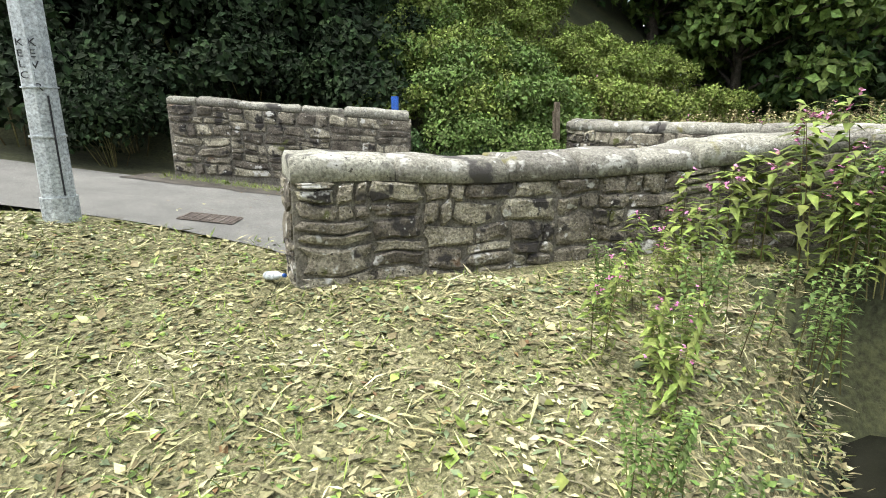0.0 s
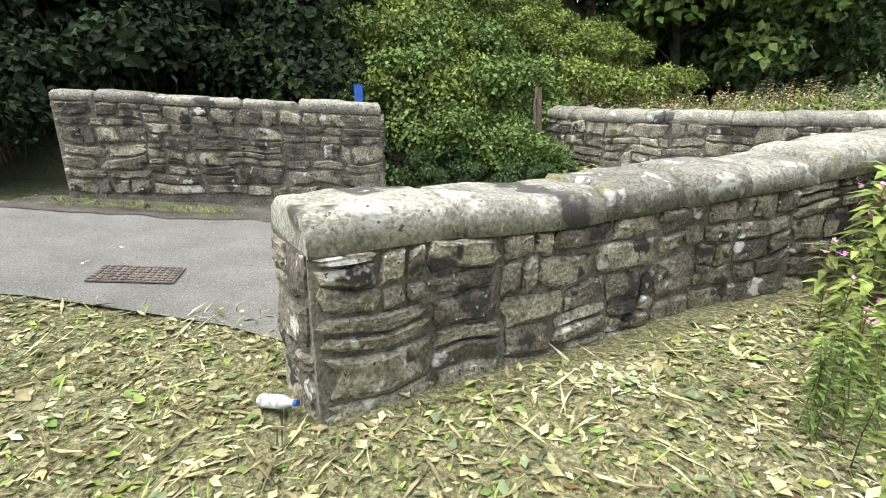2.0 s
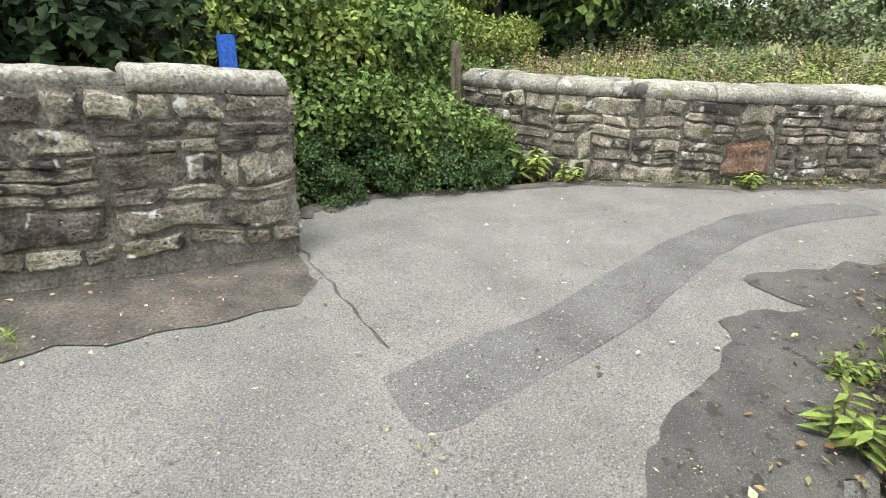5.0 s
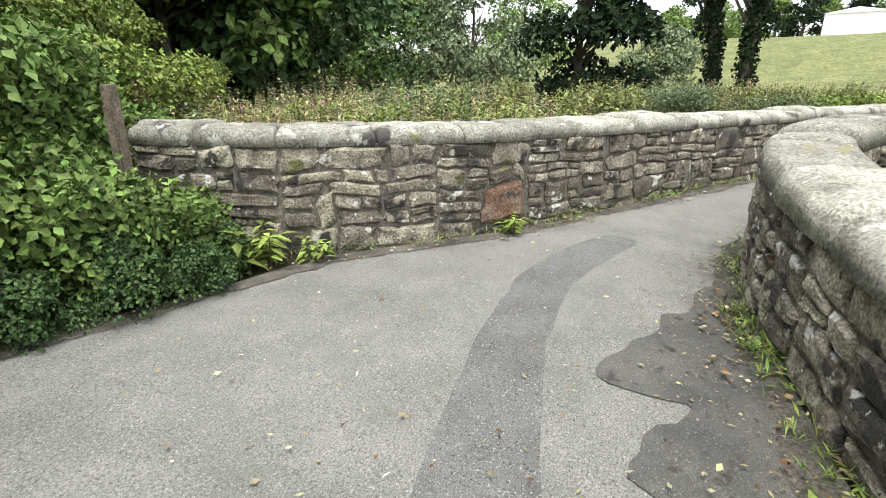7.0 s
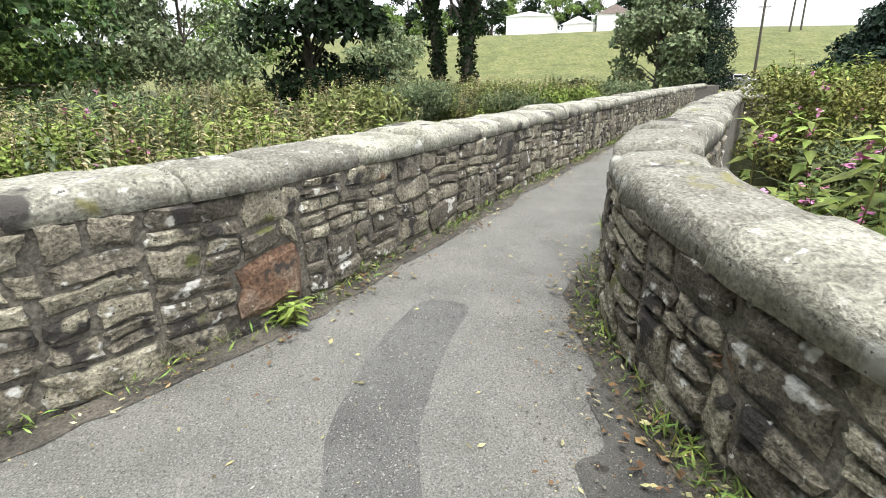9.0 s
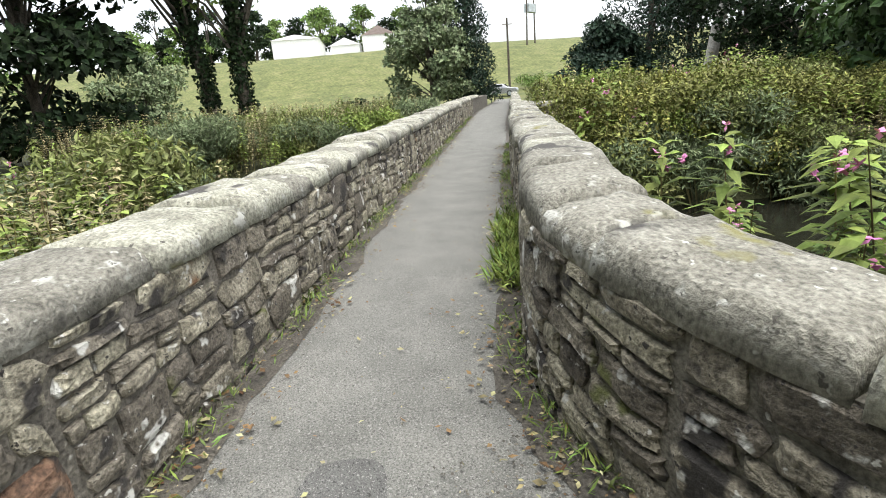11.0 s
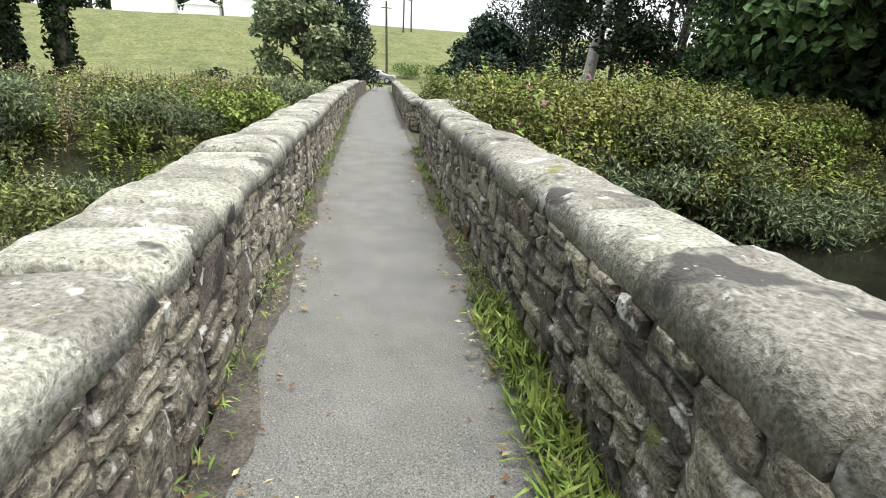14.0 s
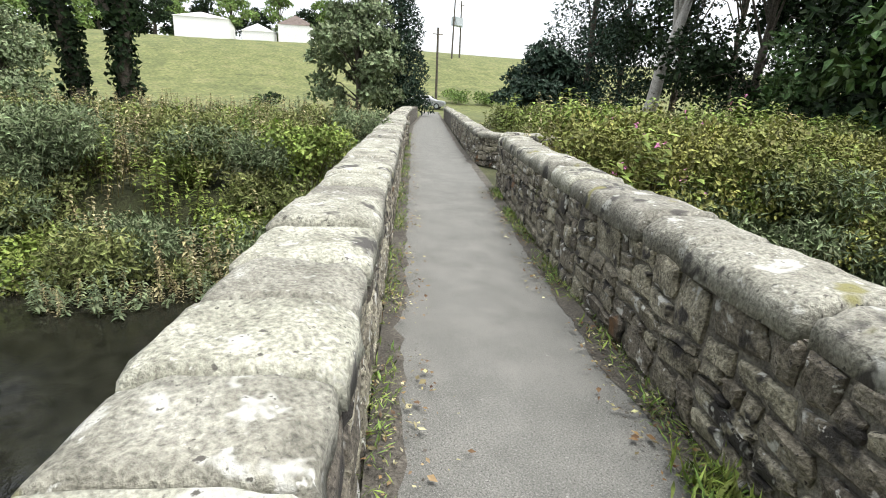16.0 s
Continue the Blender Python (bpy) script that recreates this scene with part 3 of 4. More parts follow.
FIRST = {}
def scatter(key, make, places):
    """Build a plant once for each key, then copies at (x, y, turn, size)."""
    for x, y, turn, size in places:
        z = ground_z(x, y) - 0.06
        m = pose(x, y, z, 0, 0, turn) @ Matrix.Diagonal((size, size, size * 1.0, 1))
        if key not in FIRST:
            FIRST[key] = make()
            FIRST[key].matrix_basis = m
        else:
            ob = copy_thing(FIRST[key], pose(x, y, z, 0, 0, turn))
            ob.scale = (size, size, size)

def shrub_maker(name, seed, h, w, n, ln, wd, m, label, cat, lumps=9):
    return lambda: plant(name, shrub_mesh(seed, h, w, n, ln, wd, lumps), (m, STEM), ("foliage", "stalk"), label, cat, cat + " on the banks")

def herb_maker(name, seed, h, stems, ln, wd, spread, m, label, cat, flower=False, per=13):
    return lambda: plant(name, herb_mesh(seed, h, stems, ln, wd, spread, flower, per), (m, STEM, PINK), ("foliage", "stalk", "flower"), label, cat, cat + " by the bridge")

vr = random.Random(11)
def spots(n, box, ok):
    out, tries = [], 0
    while len(out) < n and tries < 9000:
        tries += 1
        x, y = vr.uniform(box[0], box[2]), vr.uniform(box[1], box[3])
        if ok(x, y):
            out.append((x, y, vr.uniform(0, 360), vr.uniform(0.75, 1.25)))
    return out

def left_gap(x, y):
    q = LEFT.q
    d = np.hypot(q[:, 0] - x, q[:, 1] - y)
    return d.min()
def right_gap(x, y):
    return min(np.hypot(RIGHT.q[:, 0] - x, RIGHT.q[:, 1] - y).min(), np.hypot(BEYOND.q[:, 0] - x, BEYOND.q[:, 1] - y).min())

# brambles between the lane wall and the parapet
bram = [shrub_maker("bramble_bush", 20 + k, 1.25, 1.5, 3600, 0.07, 0.05, m, l, "bush", 10) for k, (m, l) in enumerate(((LEAF_MID, "dense green bramble bush beside the lane"), (LEAF_NETTLE, "dark green nettle and bramble thicket"), (LEAF_BRIGHT, "bright yellow-green bramble on the bank")))]
scatter("br0", bram[0], [(0.3, 9.35, 0, 0.95), (1.15, 9.4, 60, 1.0), (1.75, 9.15, 130, 0.85), (0.1, 10.2, 200, 1.15), (1.2, 10.3, 310, 1.2), (2.0, 10.4, 20, 1.1), (1.95, 9.0, 250, 0.6)])
scatter("br1", bram[1], [(0.2, 8.75, 300, 0.38), (0.95, 8.8, 30, 0.4), (1.9, 8.6, 120, 0.38), (2.3, 8.75, 60, 0.4), (0.15, 9.0, 20, 0.55), (0.75, 9.15, 100, 0.6), (1.4, 8.9, 210, 0.5), (-0.7, 8.9, 10, 0.9)])
scatter("br2", bram[2], spots(55, (-2.5, 9.6, 8.5, 17), lambda x, y: (y - 8.9 - 0.85 * max(0, x - 0.6)) > 0.9 and x > -1.5 - 0.15 * (y - 9)))
scatter("br0", bram[0], spots(12, (-2.0, 9.6, 5, 13), lambda x, y: (y - 8.9 - 0.85 * max(0, x - 0.6)) > 0.6))
# The gloom behind the wall is painted into these leaves' colour.
big_dark = shrub_maker("undergrowth_bush", 31, 2.2, 2.8, 4500, 0.12, 0.085, LEAF_SHADED, "dark undergrowth behind the lane wall, shade painted into its leaves", "bush", 12)
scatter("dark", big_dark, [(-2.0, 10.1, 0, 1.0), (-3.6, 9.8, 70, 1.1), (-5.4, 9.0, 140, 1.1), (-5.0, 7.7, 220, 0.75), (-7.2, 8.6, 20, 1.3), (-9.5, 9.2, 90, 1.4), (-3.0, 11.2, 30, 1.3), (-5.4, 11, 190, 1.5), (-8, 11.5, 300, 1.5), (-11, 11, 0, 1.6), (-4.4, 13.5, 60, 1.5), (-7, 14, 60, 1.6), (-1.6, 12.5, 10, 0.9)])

# meadow herbs behind the left parapet
mead = [herb_maker("meadow_weed", 40, 1.0, 10, 0.12, 0.045, 0.5, LEAF_GREY, "tall leafy grey-green weeds in the meadow", "weeds"),
        herb_maker("meadow_weed", 41, 0.95, 10, 0.11, 0.05, 0.5, LEAF_BRIGHT, "bright green meadow weeds with pale tips", "weeds"),
        herb_maker("dry_weed", 42, 1.0, 9, 0.075, 0.03, 0.5, STRAW, "straw-coloured dry stalks in the meadow", "weeds"),
        herb_maker("balsam_plant", 43, 1.1, 5, 0.19, 0.065, 0.4, LEAF_BRIGHT, "tall balsam with pink flowers and long leaves", "balsam", True),
        herb_maker("meadow_weed", 44, 1.0, 9, 0.1, 0.045, 0.55, LEAF_MID, "green bushy weeds over the bank", "weeds")]
lm = lambda x, y: along(x, y)[1] > 1.1 and not (3.0 < along(x, y)[0] < 9.6 and along(x, y)[1] > 1.9) and left_gap(x, y) > 0.85 and (y - 8.9 - 0.85 * max(0, x - 0.6)) < 1.5
for k, n in ((0, 40), (1, 60), (2, 115), (3, 8), (4, 10)):
    scatter("me%d" % k, mead[k], spots(n, (2.5, 1, 13, 15), lm))
for k, n in ((0, 24), (1, 20), (2, 80), (4, 14)):
    scatter("me%d" % k, mead[k], [(x, y, t, s * 1.25) for x, y, t, s in spots(n, (7, -3, 30, 24), lambda x, y: lm(x, y) and not 5.5 < along(x, y)[0] < 9.4)])
scatter("br2", bram[2], [(x, y, a, s * 0.72) for x, y, a, s in spots(14, (2.5, 2, 12, 14), lm)])
leafbank = shrub_maker("bank_bush", 33, 1.5, 1.9, 3000, 0.1, 0.04, LEAF_OLIVE, "leafy willowherb thicket on the stream bank", "bush", 12)
leafgrey = shrub_maker("bank_bush", 34, 1.4, 1.9, 2600, 0.12, 0.035, LEAF_GREY, "grey-leaved thicket above the water", "bush", 12)
leafyel = shrub_maker("bank_bush", 35, 1.5, 1.8, 2800, 0.075, 0.045, LEAF_YELLOW, "yellowing leafy bush on the stream bank", "bush", 11)
lb = lambda x, y: 1.9 < along(x, y)[1] < 10 and left_gap(x, y) > 1.35 and (2.2 < along(x, y)[0] < 3.2 or 9.3 < along(x, y)[0] < 24)
scatter("lb", leafbank, [(x, y, a, s * 0.82) for x, y, a, s in spots(50, (4, -4, 26, 14), lb)])
scatter("lg", leafgrey, [(x, y, a, s * 0.85) for x, y, a, s in spots(40, (4, -4, 26, 14), lb)])
# far bank to the right of the bridge
rb = lambda x, y: -12 < along(x, y)[1] < -2.3 and right_gap(x, y) > 1.2 and 10.2 < along(x, y)[0] < 26
scatter("ly", leafyel, spots(22, (8, -20, 26, 2), lambda x, y: rb(x, y) and along(x, y)[0] < 14))
scatter("lb", leafbank, spots(40, (8, -20, 26, 2), rb))
scatter("me1", mead[1], spots(24, (8, -20, 30, 2), lambda x, y: right_gap(x, y) > 0.8 and along(x, y)[1] < -1.7 and along(x, y)[0] > 10.8))
scatter("me2", mead[2], spots(50, (8, -20, 30, 2), lambda x, y: right_gap(x, y) > 0.8 and along(x, y)[1] < -1.7 and along(x, y)[0] > 10.8))
for k in range(26):
    u_, v_ = 9.5 + 0.9 * vr.random(), -2.6 - k * 0.42
    scatter("ly" if k % 4 == 0 else ("lb", "lg")[k % 2], leafyel, [(4.4 + UX * u_ - UY * v_, 6.1 + UY * u_ + UX * v_, 50 * k, 0.8 + 0.4 * vr.random())])
scatter("me3", mead[3], [(4.4 + UX * a - UY * c, 6.1 + UY * a + UX * c, 40 * k, 0.85) for k, (a, c) in enumerate(((0.4, -2.5), (0.1, -2.8)))])
scatter("me4", mead[4], [(4.4 + UX * a - UY * c, 6.1 + UY * a + UX * c, 40 * k, 0.9) for k, (a, c) in enumerate(((1.1, -2.2), (0.7, -2.2)))])
tall = lambda x, y: right_gap(x, y) > 1.0 and -11 < along(x, y)[1] < -1.9 and 10.0 < along(x, y)[0] < 20
scatter("me1", mead[1], [(x, y, a, s * 1.7) for x, y, a, s in spots(36, (8, -16, 24, 2), tall)])
scatter("me2", mead[2], [(x, y, a, s * 1.6) for x, y, a, s in spots(22, (8, -16, 24, 2), tall)])
scatter("br2", bram[2], [(x, y, a, s * 1.2) for x, y, a, s in spots(26, (8, -16, 24, 2), tall)])
scatter("me3", mead[3], [(x, y, a, s * 1.5) for x, y, a, s in spots(5, (11, -8, 17, 0), tall)])
ltall = lambda x, y: left_gap(x, y) > 1.1 and 1.9 < along(x, y)[1] < 11 and 9.8 < along(x, y)[0] < 22
scatter("me1", mead[1], [(x, y, a, s * 1.1) for x, y, a, s in spots(24, (5, -6, 26, 14), ltall)])
scatter("me2", mead[2], [(x, y, a, s * 1.2) for x, y, a, s in spots(60, (5, -6, 26, 14), ltall)])
scatter("br2", bram[2], [(x, y, a, s * 0.85) for x, y, a, s in spots(20, (5, -6, 26, 14), ltall)])
edge_l = lambda x, y: left_gap(x, y) > 1.0 and 2.0 < along(x, y)[1] < 7 and 8.7 < along(x, y)[0] < 10.2
scatter("me2", mead[2], [(x, y, a, s * 0.7) for x, y, a, s in spots(18, (8, 0, 22, 12), edge_l)])
scatter("me0", mead[0], [(x, y, a, s * 0.8) for x, y, a, s in spots(14, (8, 0, 22, 12), edge_l)])
near_l = lambda x, y: left_gap(x, y) > 0.9 and 1.9 < along(x, y)[1] < 6 and 2.6 < along(x, y)[0] < 6.2
scatter("me4", mead[4], [(x, y, a, s * 0.45) for x, y, a, s in spots(10, (5, 2, 14, 12), near_l)])
# balsam and weeds against the start of the parapet
scatter("me3", mead[3], [(1.95, 3.45, 50, 0.75), (2.75, 3.65, 100, 1.05), (3.3, 3.95, 160, 1.2), (1.5, 1.9, 210, 0.5), (1.3, 2.3, 300, 0.5), (1.6, 3.1, 0, 0.55), (3.9, 4.05, 10, 1.15), (4.6, 3.85, 80, 1.15), (4.2, 3.7, 0, 1.1)])
scatter("me4", mead[4], [(1.45, 2.7, 0, 0.5), (2.0, 2.7, 70, 0.6), (1.2, 1.4, 100, 0.45), (2.5, 2.9, 170, 0.7), (3.6, 3.5, 40, 0.9), (5.4, 3.5, 60, 0.8), (1.5, 1.1, 80, 0.4)])

# ---- trees ----
def tree(name, x, y, h, crown_w, crown_lo, m, bark, seed, label, leaves=9000, ln=0.3, wd=0.2, trunk_r=0.2, lean=(0, 0), lumps=26, conifer=False, ivy=0):
    r = random.Random(seed)
    root = new(name)
    root.location = (x, y, ground_z(x, y) - 0.1)
    top = Vector((lean[0] * h, lean[1] * h, h))
    n = 9
    pts = [tuple(top * (k / n) + Vector((r.uniform(-1, 1), r.uniform(-1, 1), 0)) * 0.012 * h * (k > 0)) for k in range(n + 1)]
    vs, fs = tube(pts, [trunk_r * (1 - 0.85 * k / n) * (1.35 if k == 0 else 1) for k in range(n + 1)], 9)
    ls = []
    if conifer:
        for k in range(lumps):
            t = k / lumps
            z = h * (crown_lo + (1 - crown_lo) * t)
            w = crown_w * 0.5 * (1 - t) ** 0.8 + 0.25
            for j in range(3):
                a = k * 2.4 + j * 2.1
                ls.append((top * (z / h) + Vector((math.cos(a) * w * 0.55, math.sin(a) * w * 0.55, -0.2 * w)), Vector((w * 0.55, w * 0.55, h * 0.035 + 0.15))))
    else:
        for k in range(lumps):
            a, t = r.uniform(0, 6.28), r.random()
            z = h * (crown_lo + (1.0 - crown_lo) * t)
            w = crown_w * 0.5 * math.sqrt(max(0.08, 1 - (2 * t - 0.85) ** 2)) * r.uniform(0.35, 1.0)
            c = top * min(1, z / h) + Vector((math.cos(a) * w, math.sin(a) * w, 0))
            k2 = crown_w * r.uniform(0.13, 0.24)
            ls.append((c, Vector((k2, k2, k2 * r.uniform(0.6, 0.9)))))
    for c, rad in ls[:: 1 if not conifer else 6]:
        z0 = max(0.12 * h, c.z * r.uniform(0.45, 0.75))
        base = top * (z0 / h)
        b, f = tube([tuple(base), tuple(base.lerp(c, 0.5) + Vector((0, 0, 0.05 * h))), tuple(c)], [trunk_r * 0.34, trunk_r * 0.2, trunk_r * 0.06], 5)
        fs += [tuple(i + len(vs) for i in q) for q in f]
        vs += b
    mesh_object("trunk", vs, fs, bark, root, smooth=True)
    v, f = lumps_leaves(r, ls, leaves, ln, wd, 0.45)
    mesh_object("crown", v, f, m, root)
    if ivy:
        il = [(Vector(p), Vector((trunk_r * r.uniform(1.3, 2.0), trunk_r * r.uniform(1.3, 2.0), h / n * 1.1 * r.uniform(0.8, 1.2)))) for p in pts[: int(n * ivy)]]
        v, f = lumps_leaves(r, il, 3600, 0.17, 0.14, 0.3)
        # Ivy reuses the leaf colour that has wood shade painted in.
        mesh_object("ivy", v, f, LEAF_SHADED, root)
    return tagged(root, label, "tree")

def uv(u, v):
    return 4.4 + UX * u - UY * v, 6.1 + UY * u + UX * v

def at_view(t_eye, bearing, dist):
    a = radians(bearing)
    return t_eye[0] + math.sin(a) * dist, t_eye[1] + math.cos(a) * dist

# woods on the bank above the lane
for k, (x, y, h, w) in enumerate(((-4.5, 12.5, 9, 6.5), (-8.5, 12, 10, 7), (-13, 12, 11, 8), (-0.5, 17.5, 10, 7), (-5.5, 17, 11, 8), (3.5, 19.5, 9, 7.5), (7.5, 21.5, 9, 8), (-11, 19, 12, 9), (1.0, 24, 12, 9), (12, 24, 9, 8.5), (-19, 11, 11, 9), (17, 27, 11, 10), (6, 29, 13, 10), (10, 20, 8, 7.5), (15, 22, 9, 9), (20, 24, 10, 10), (13, 30, 14, 11), (21, 31, 13, 11), (-2.5, 14.5, 8, 6), (26, 30, 11, 11))):
    # Crowns left of x = 2 get the leaf colour with woodland shade in it.
    m = (LEAF_NETTLE, LEAF_MID, LEAF_NETTLE)[k % 3] if x > 2 else LEAF_SHADED
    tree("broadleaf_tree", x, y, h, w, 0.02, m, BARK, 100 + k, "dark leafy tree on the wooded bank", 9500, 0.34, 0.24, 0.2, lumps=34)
# trees across the meadow
E9 = (1.1, 6.2)
# The darkest of these trees carry painted-in shade in their leaf colour.
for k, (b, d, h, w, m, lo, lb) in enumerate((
        (44, 40, 9, 9, LEAF_SHADED, 0.05, "rounded green tree across the meadow"), (51, 44, 10, 9, LEAF_MID, 0.05, "green tree at the meadow edge"),
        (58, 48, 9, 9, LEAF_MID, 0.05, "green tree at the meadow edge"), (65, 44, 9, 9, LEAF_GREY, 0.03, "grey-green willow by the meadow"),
        (76.5, 25, 9.5, 6.5, LEAF_SHADED, 0.02, "dark thorn tree standing in the meadow"), (70, 60, 11, 10, LEAF_MID, 0.1, "tall tree behind the meadow"),
        (84, 60, 6.0, 8, LEAF_GREY, 0.05, "low willow behind the meadow"), (36, 40, 10, 9, LEAF_SHADED, 0.1, "dark tree across the meadow"))):
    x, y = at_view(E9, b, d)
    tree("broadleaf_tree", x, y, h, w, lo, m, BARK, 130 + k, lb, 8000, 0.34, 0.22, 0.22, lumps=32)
# two ivy-clad trunks
for k, (b, d) in enumerate(((89.3, 26), (92.2, 25))):
    x, y = at_view(E9, b, d)
    tree("ivy_tree", x, y, 11, 6.5, 0.5, LEAF_MID, BARK, 150 + k, "tall tree with an ivy-covered trunk", 2600, 0.26, 0.18, 0.26, (0.0, 0.06 - 0.1 * k), 22, ivy=0.8)
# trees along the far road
# Darkest broadleaf crowns: woodland shade is mixed into the leaf colour.
for k, (u, v, h, w, m, con, lo) in enumerate(((43, 4.9, 9.5, 6.6, LEAF_GREY, False, 0.05), (46, 2.0, 14, 4.5, LEAF_CONIFER, True, 0.08), (44, -12.5, 21, 9, LEAF_CONIFER, True, 0.04), (43, -19, 19, 10, LEAF_SHADED, False, 0.06), (42, -8.6, 5, 6, LEAF_CONIFER, False, 0.02),
        (30, -17, 18, 10, LEAF_SHADED, False, 0.06), (25, -19, 15, 10, LEAF_NETTLE, False, 0.06), (19, -17, 11, 9, LEAF_SHADED, False, 0.03), (15, -14, 10, 8, LEAF_NETTLE, False, 0.03), (11.5, -13.5, 9, 7, LEAF_SHADED, False, 0.02), (22, -26, 15, 11, LEAF_SHADED, False, 0.06), (13, -21, 13, 10, LEAF_SHADED, False, 0.04), (52, -18, 22, 11, LEAF_SHADED, False, 0.06), (6, -20, 12, 10, LEAF_SHADED, False, 0.03), (-3, -22, 12, 10, LEAF_SHADED, False, 0.03), (35, -24, 19, 11, LEAF_CONIFER, True, 0.05), (48, -26, 22, 13, LEAF_SHADED, False, 0.05), (28, -27, 19, 12, LEAF_SHADED, False, 0.05))):
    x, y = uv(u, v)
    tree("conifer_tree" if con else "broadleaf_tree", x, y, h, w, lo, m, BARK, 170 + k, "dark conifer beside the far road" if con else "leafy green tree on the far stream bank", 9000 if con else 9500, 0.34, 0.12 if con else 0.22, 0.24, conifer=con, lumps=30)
x, y = 29.0, -22.5
tree("birch_tree", x, y, 18, 6, 0.62, LEAF_MID, BIRCH, 200, "leaning pale-barked tree on the far bank", 3200, 0.3, 0.2, 0.42, (-0.11, -0.12), 18)
# crest and hedges
for k in range(15):
    b = 84 + k * 2.1
    x, y = at_view((3.6, 6.3), b, 141 + 6 * math.sin(k * 2.2))
    tree("hilltop_tree", x, y, 7 + 5 * math.sin(k * 1.7) ** 2, 9, 0.05, LEAF_SHADED if k % 2 else LEAF_MID, BARK, 220 + k, "distant tree on the hill crest", 3000, 0.6, 0.42, 0.4, lumps=18)
hedge = shrub_maker("hedge_bush", 60, 2.0, 4.0, 1300, 0.2, 0.14, LEAF_MID, "clipped green roadside hedge bush", "hedge")
scatter("hedge", hedge, [(*uv(66 + 0.4 * k, 16 - 4 * k), 40 * k, 1.0) for k in range(5, 9)])
tuft = shrub_maker("field_bush", 61, 1.4, 2.2, 700, 0.16, 0.12, LEAF_SHADED, "low dark bush in the pasture", "bush")
scatter("tuft", tuft, [(*uv(50, 13), 0, 1.2)])

# ---- lamp column ----
lamp = new("lamp_column")
lamp.location = (-3.28, 4.25, ground_z(-3.28, 4.25))
lamp.scale = (1.3, 1.3, 1.15)
def prism(r0, r1, z0, z1, n, at=(0, 0)):
    vs = [(at[0] + r * math.cos(6.2832 * (k + 0.5) / n), at[1] + r * math.sin(6.2832 * (k + 0.5) / n), z) for r, z in ((r0, z0), (r1, z1)) for k in range(n)]
    fs = [(k, (k + 1) % n, n + (k + 1) % n, n + k) for k in range(n)] + [tuple(range(n, 2 * n))]
    return vs, fs
mesh_object("base", *prism(0.115, 0.115, -0.2, 0.16, 12), STEEL, lamp, label="dull grey steel base section")
mesh_object("shaft", *prism(0.105, 0.085, 0.16, 4.5, 8), STEEL, lamp)
mesh_object("band", *prism(0.11, 0.11, 0.62, 0.635, 12), STEEL, lamp)
mesh_object("band", *prism(0.108, 0.108, 0.98, 0.99, 12), STEEL, lamp)
part("door_edge", box_bm((0.012, 0.01, 0.75), (0.09, -0.055, 0.55), 0.003), INK, lamp)
def lettering(word, loc, size, parent, step):
    for k, ch in enumerate(word):
        cu = bpy.data.curves.new("letter", "FONT")
        cu.body, cu.size, cu.extrude = ch, size, 0.0015
        tmp = bpy.data.objects.new("letter_tmp", cu)
        scene.collection.objects.link(tmp)
        me = bpy.data.meshes.new_from_object(tmp)
        bpy.data.objects.remove(tmp)
        me.materials.append(INK)
        ob = new("letter", me)
        ob.parent = parent
        ob.matrix_basis = pose(loc[0], loc[1], loc[2] - k * step, 90, 0, 22)
lettering("KEVIR", (0.035, -0.088, 1.27), 0.08, lamp, 0.078)
lettering("KELC", (-0.03, -0.108, 1.27), 0.07, lamp, 0.075)
tagged(lamp, "grey galvanised lamp column with black handwritten letters", "lamp post")

# ---- waymark post and stake ----
post = new("waymark_post")
post.location = (-0.7, 8.2, 0.08)
part("shaft", box_bm((0.1, 0.1, 1.25), (0, 0, 0.55), 0.008), WOOD, post)
part("cap", box_bm((0.108, 0.108, 0.24), (0, 0, 1.12), 0.006), BLUE, post, "bright blue painted top")
tagged(post, "square wooden post with a blue painted top", "post")
stake = new("fence_post")
stake.matrix_basis = pose(2.12, 9.6, -0.28, 0, -3, 20)
part("shaft", box_bm((0.09, 0.09, 1.6), (0, 0, 0.75), 0.01), WOOD, stake)
part("rail_stub", box_bm((0.03, 0.05, 1.3), (-0.065, 0, 0.75), 0.006), WOOD, stake)
tagged(stake, "weathered wooden fence post at the wall end", "post")

# ---- drain cover in the lane ----
grate = new("drain_cover")
grate.matrix_basis = pose(-2.22, 4.92, road_z(-2.22, 4.92) + 0.01, 0, 6.3, 4)
part("frame", box_bm((0.56, 0.34, 0.012), (0, 0, 0), 0.003), RUST, grate)
for i in range(11):
    for j in range(6):
        part("tread", box_bm((0.03, 0.032, 0.01), (-0.25 + i * 0.05, -0.135 + j * 0.054, 0.009)), RUST, grate)
tagged(grate, "rusty iron drain cover set in the lane", "drain cover")

# ---- utility poles ----
for x, y, h, tilt in ((62.0, -27.0, 8.6, 1.0), (95.0, -49.5, 11, -2.0), (97.0, -52.5, 10, 1.0)):
    p = new("utility_pole")
    p.matrix_basis = pose(x, y, ground_z(x, y) - 0.2, 0, tilt, 0)
    mesh_object("pole", *prism(0.16, 0.11, 0, h, 10), BARK, p)
    part("crossarm", box_bm((0.1, 1.3, 0.1), (0, 0, h - 0.7), 0.01), WOOD, p)
    tagged(p, "plain wooden utility pole beside the far road", "utility pole")
trf = new("transformer")
trf.matrix_basis = pose(96, -51, ground_z(96, -51) + 6.2, 0, 0, 25)
part("tank", box_bm((1.0, 2.6, 1.5), (0, 0, 0), 0.06), STEEL, trf)
part("bracket", box_bm((0.12, 4.0, 0.12), (0, 0, -0.8), 0.01), STEEL, trf)
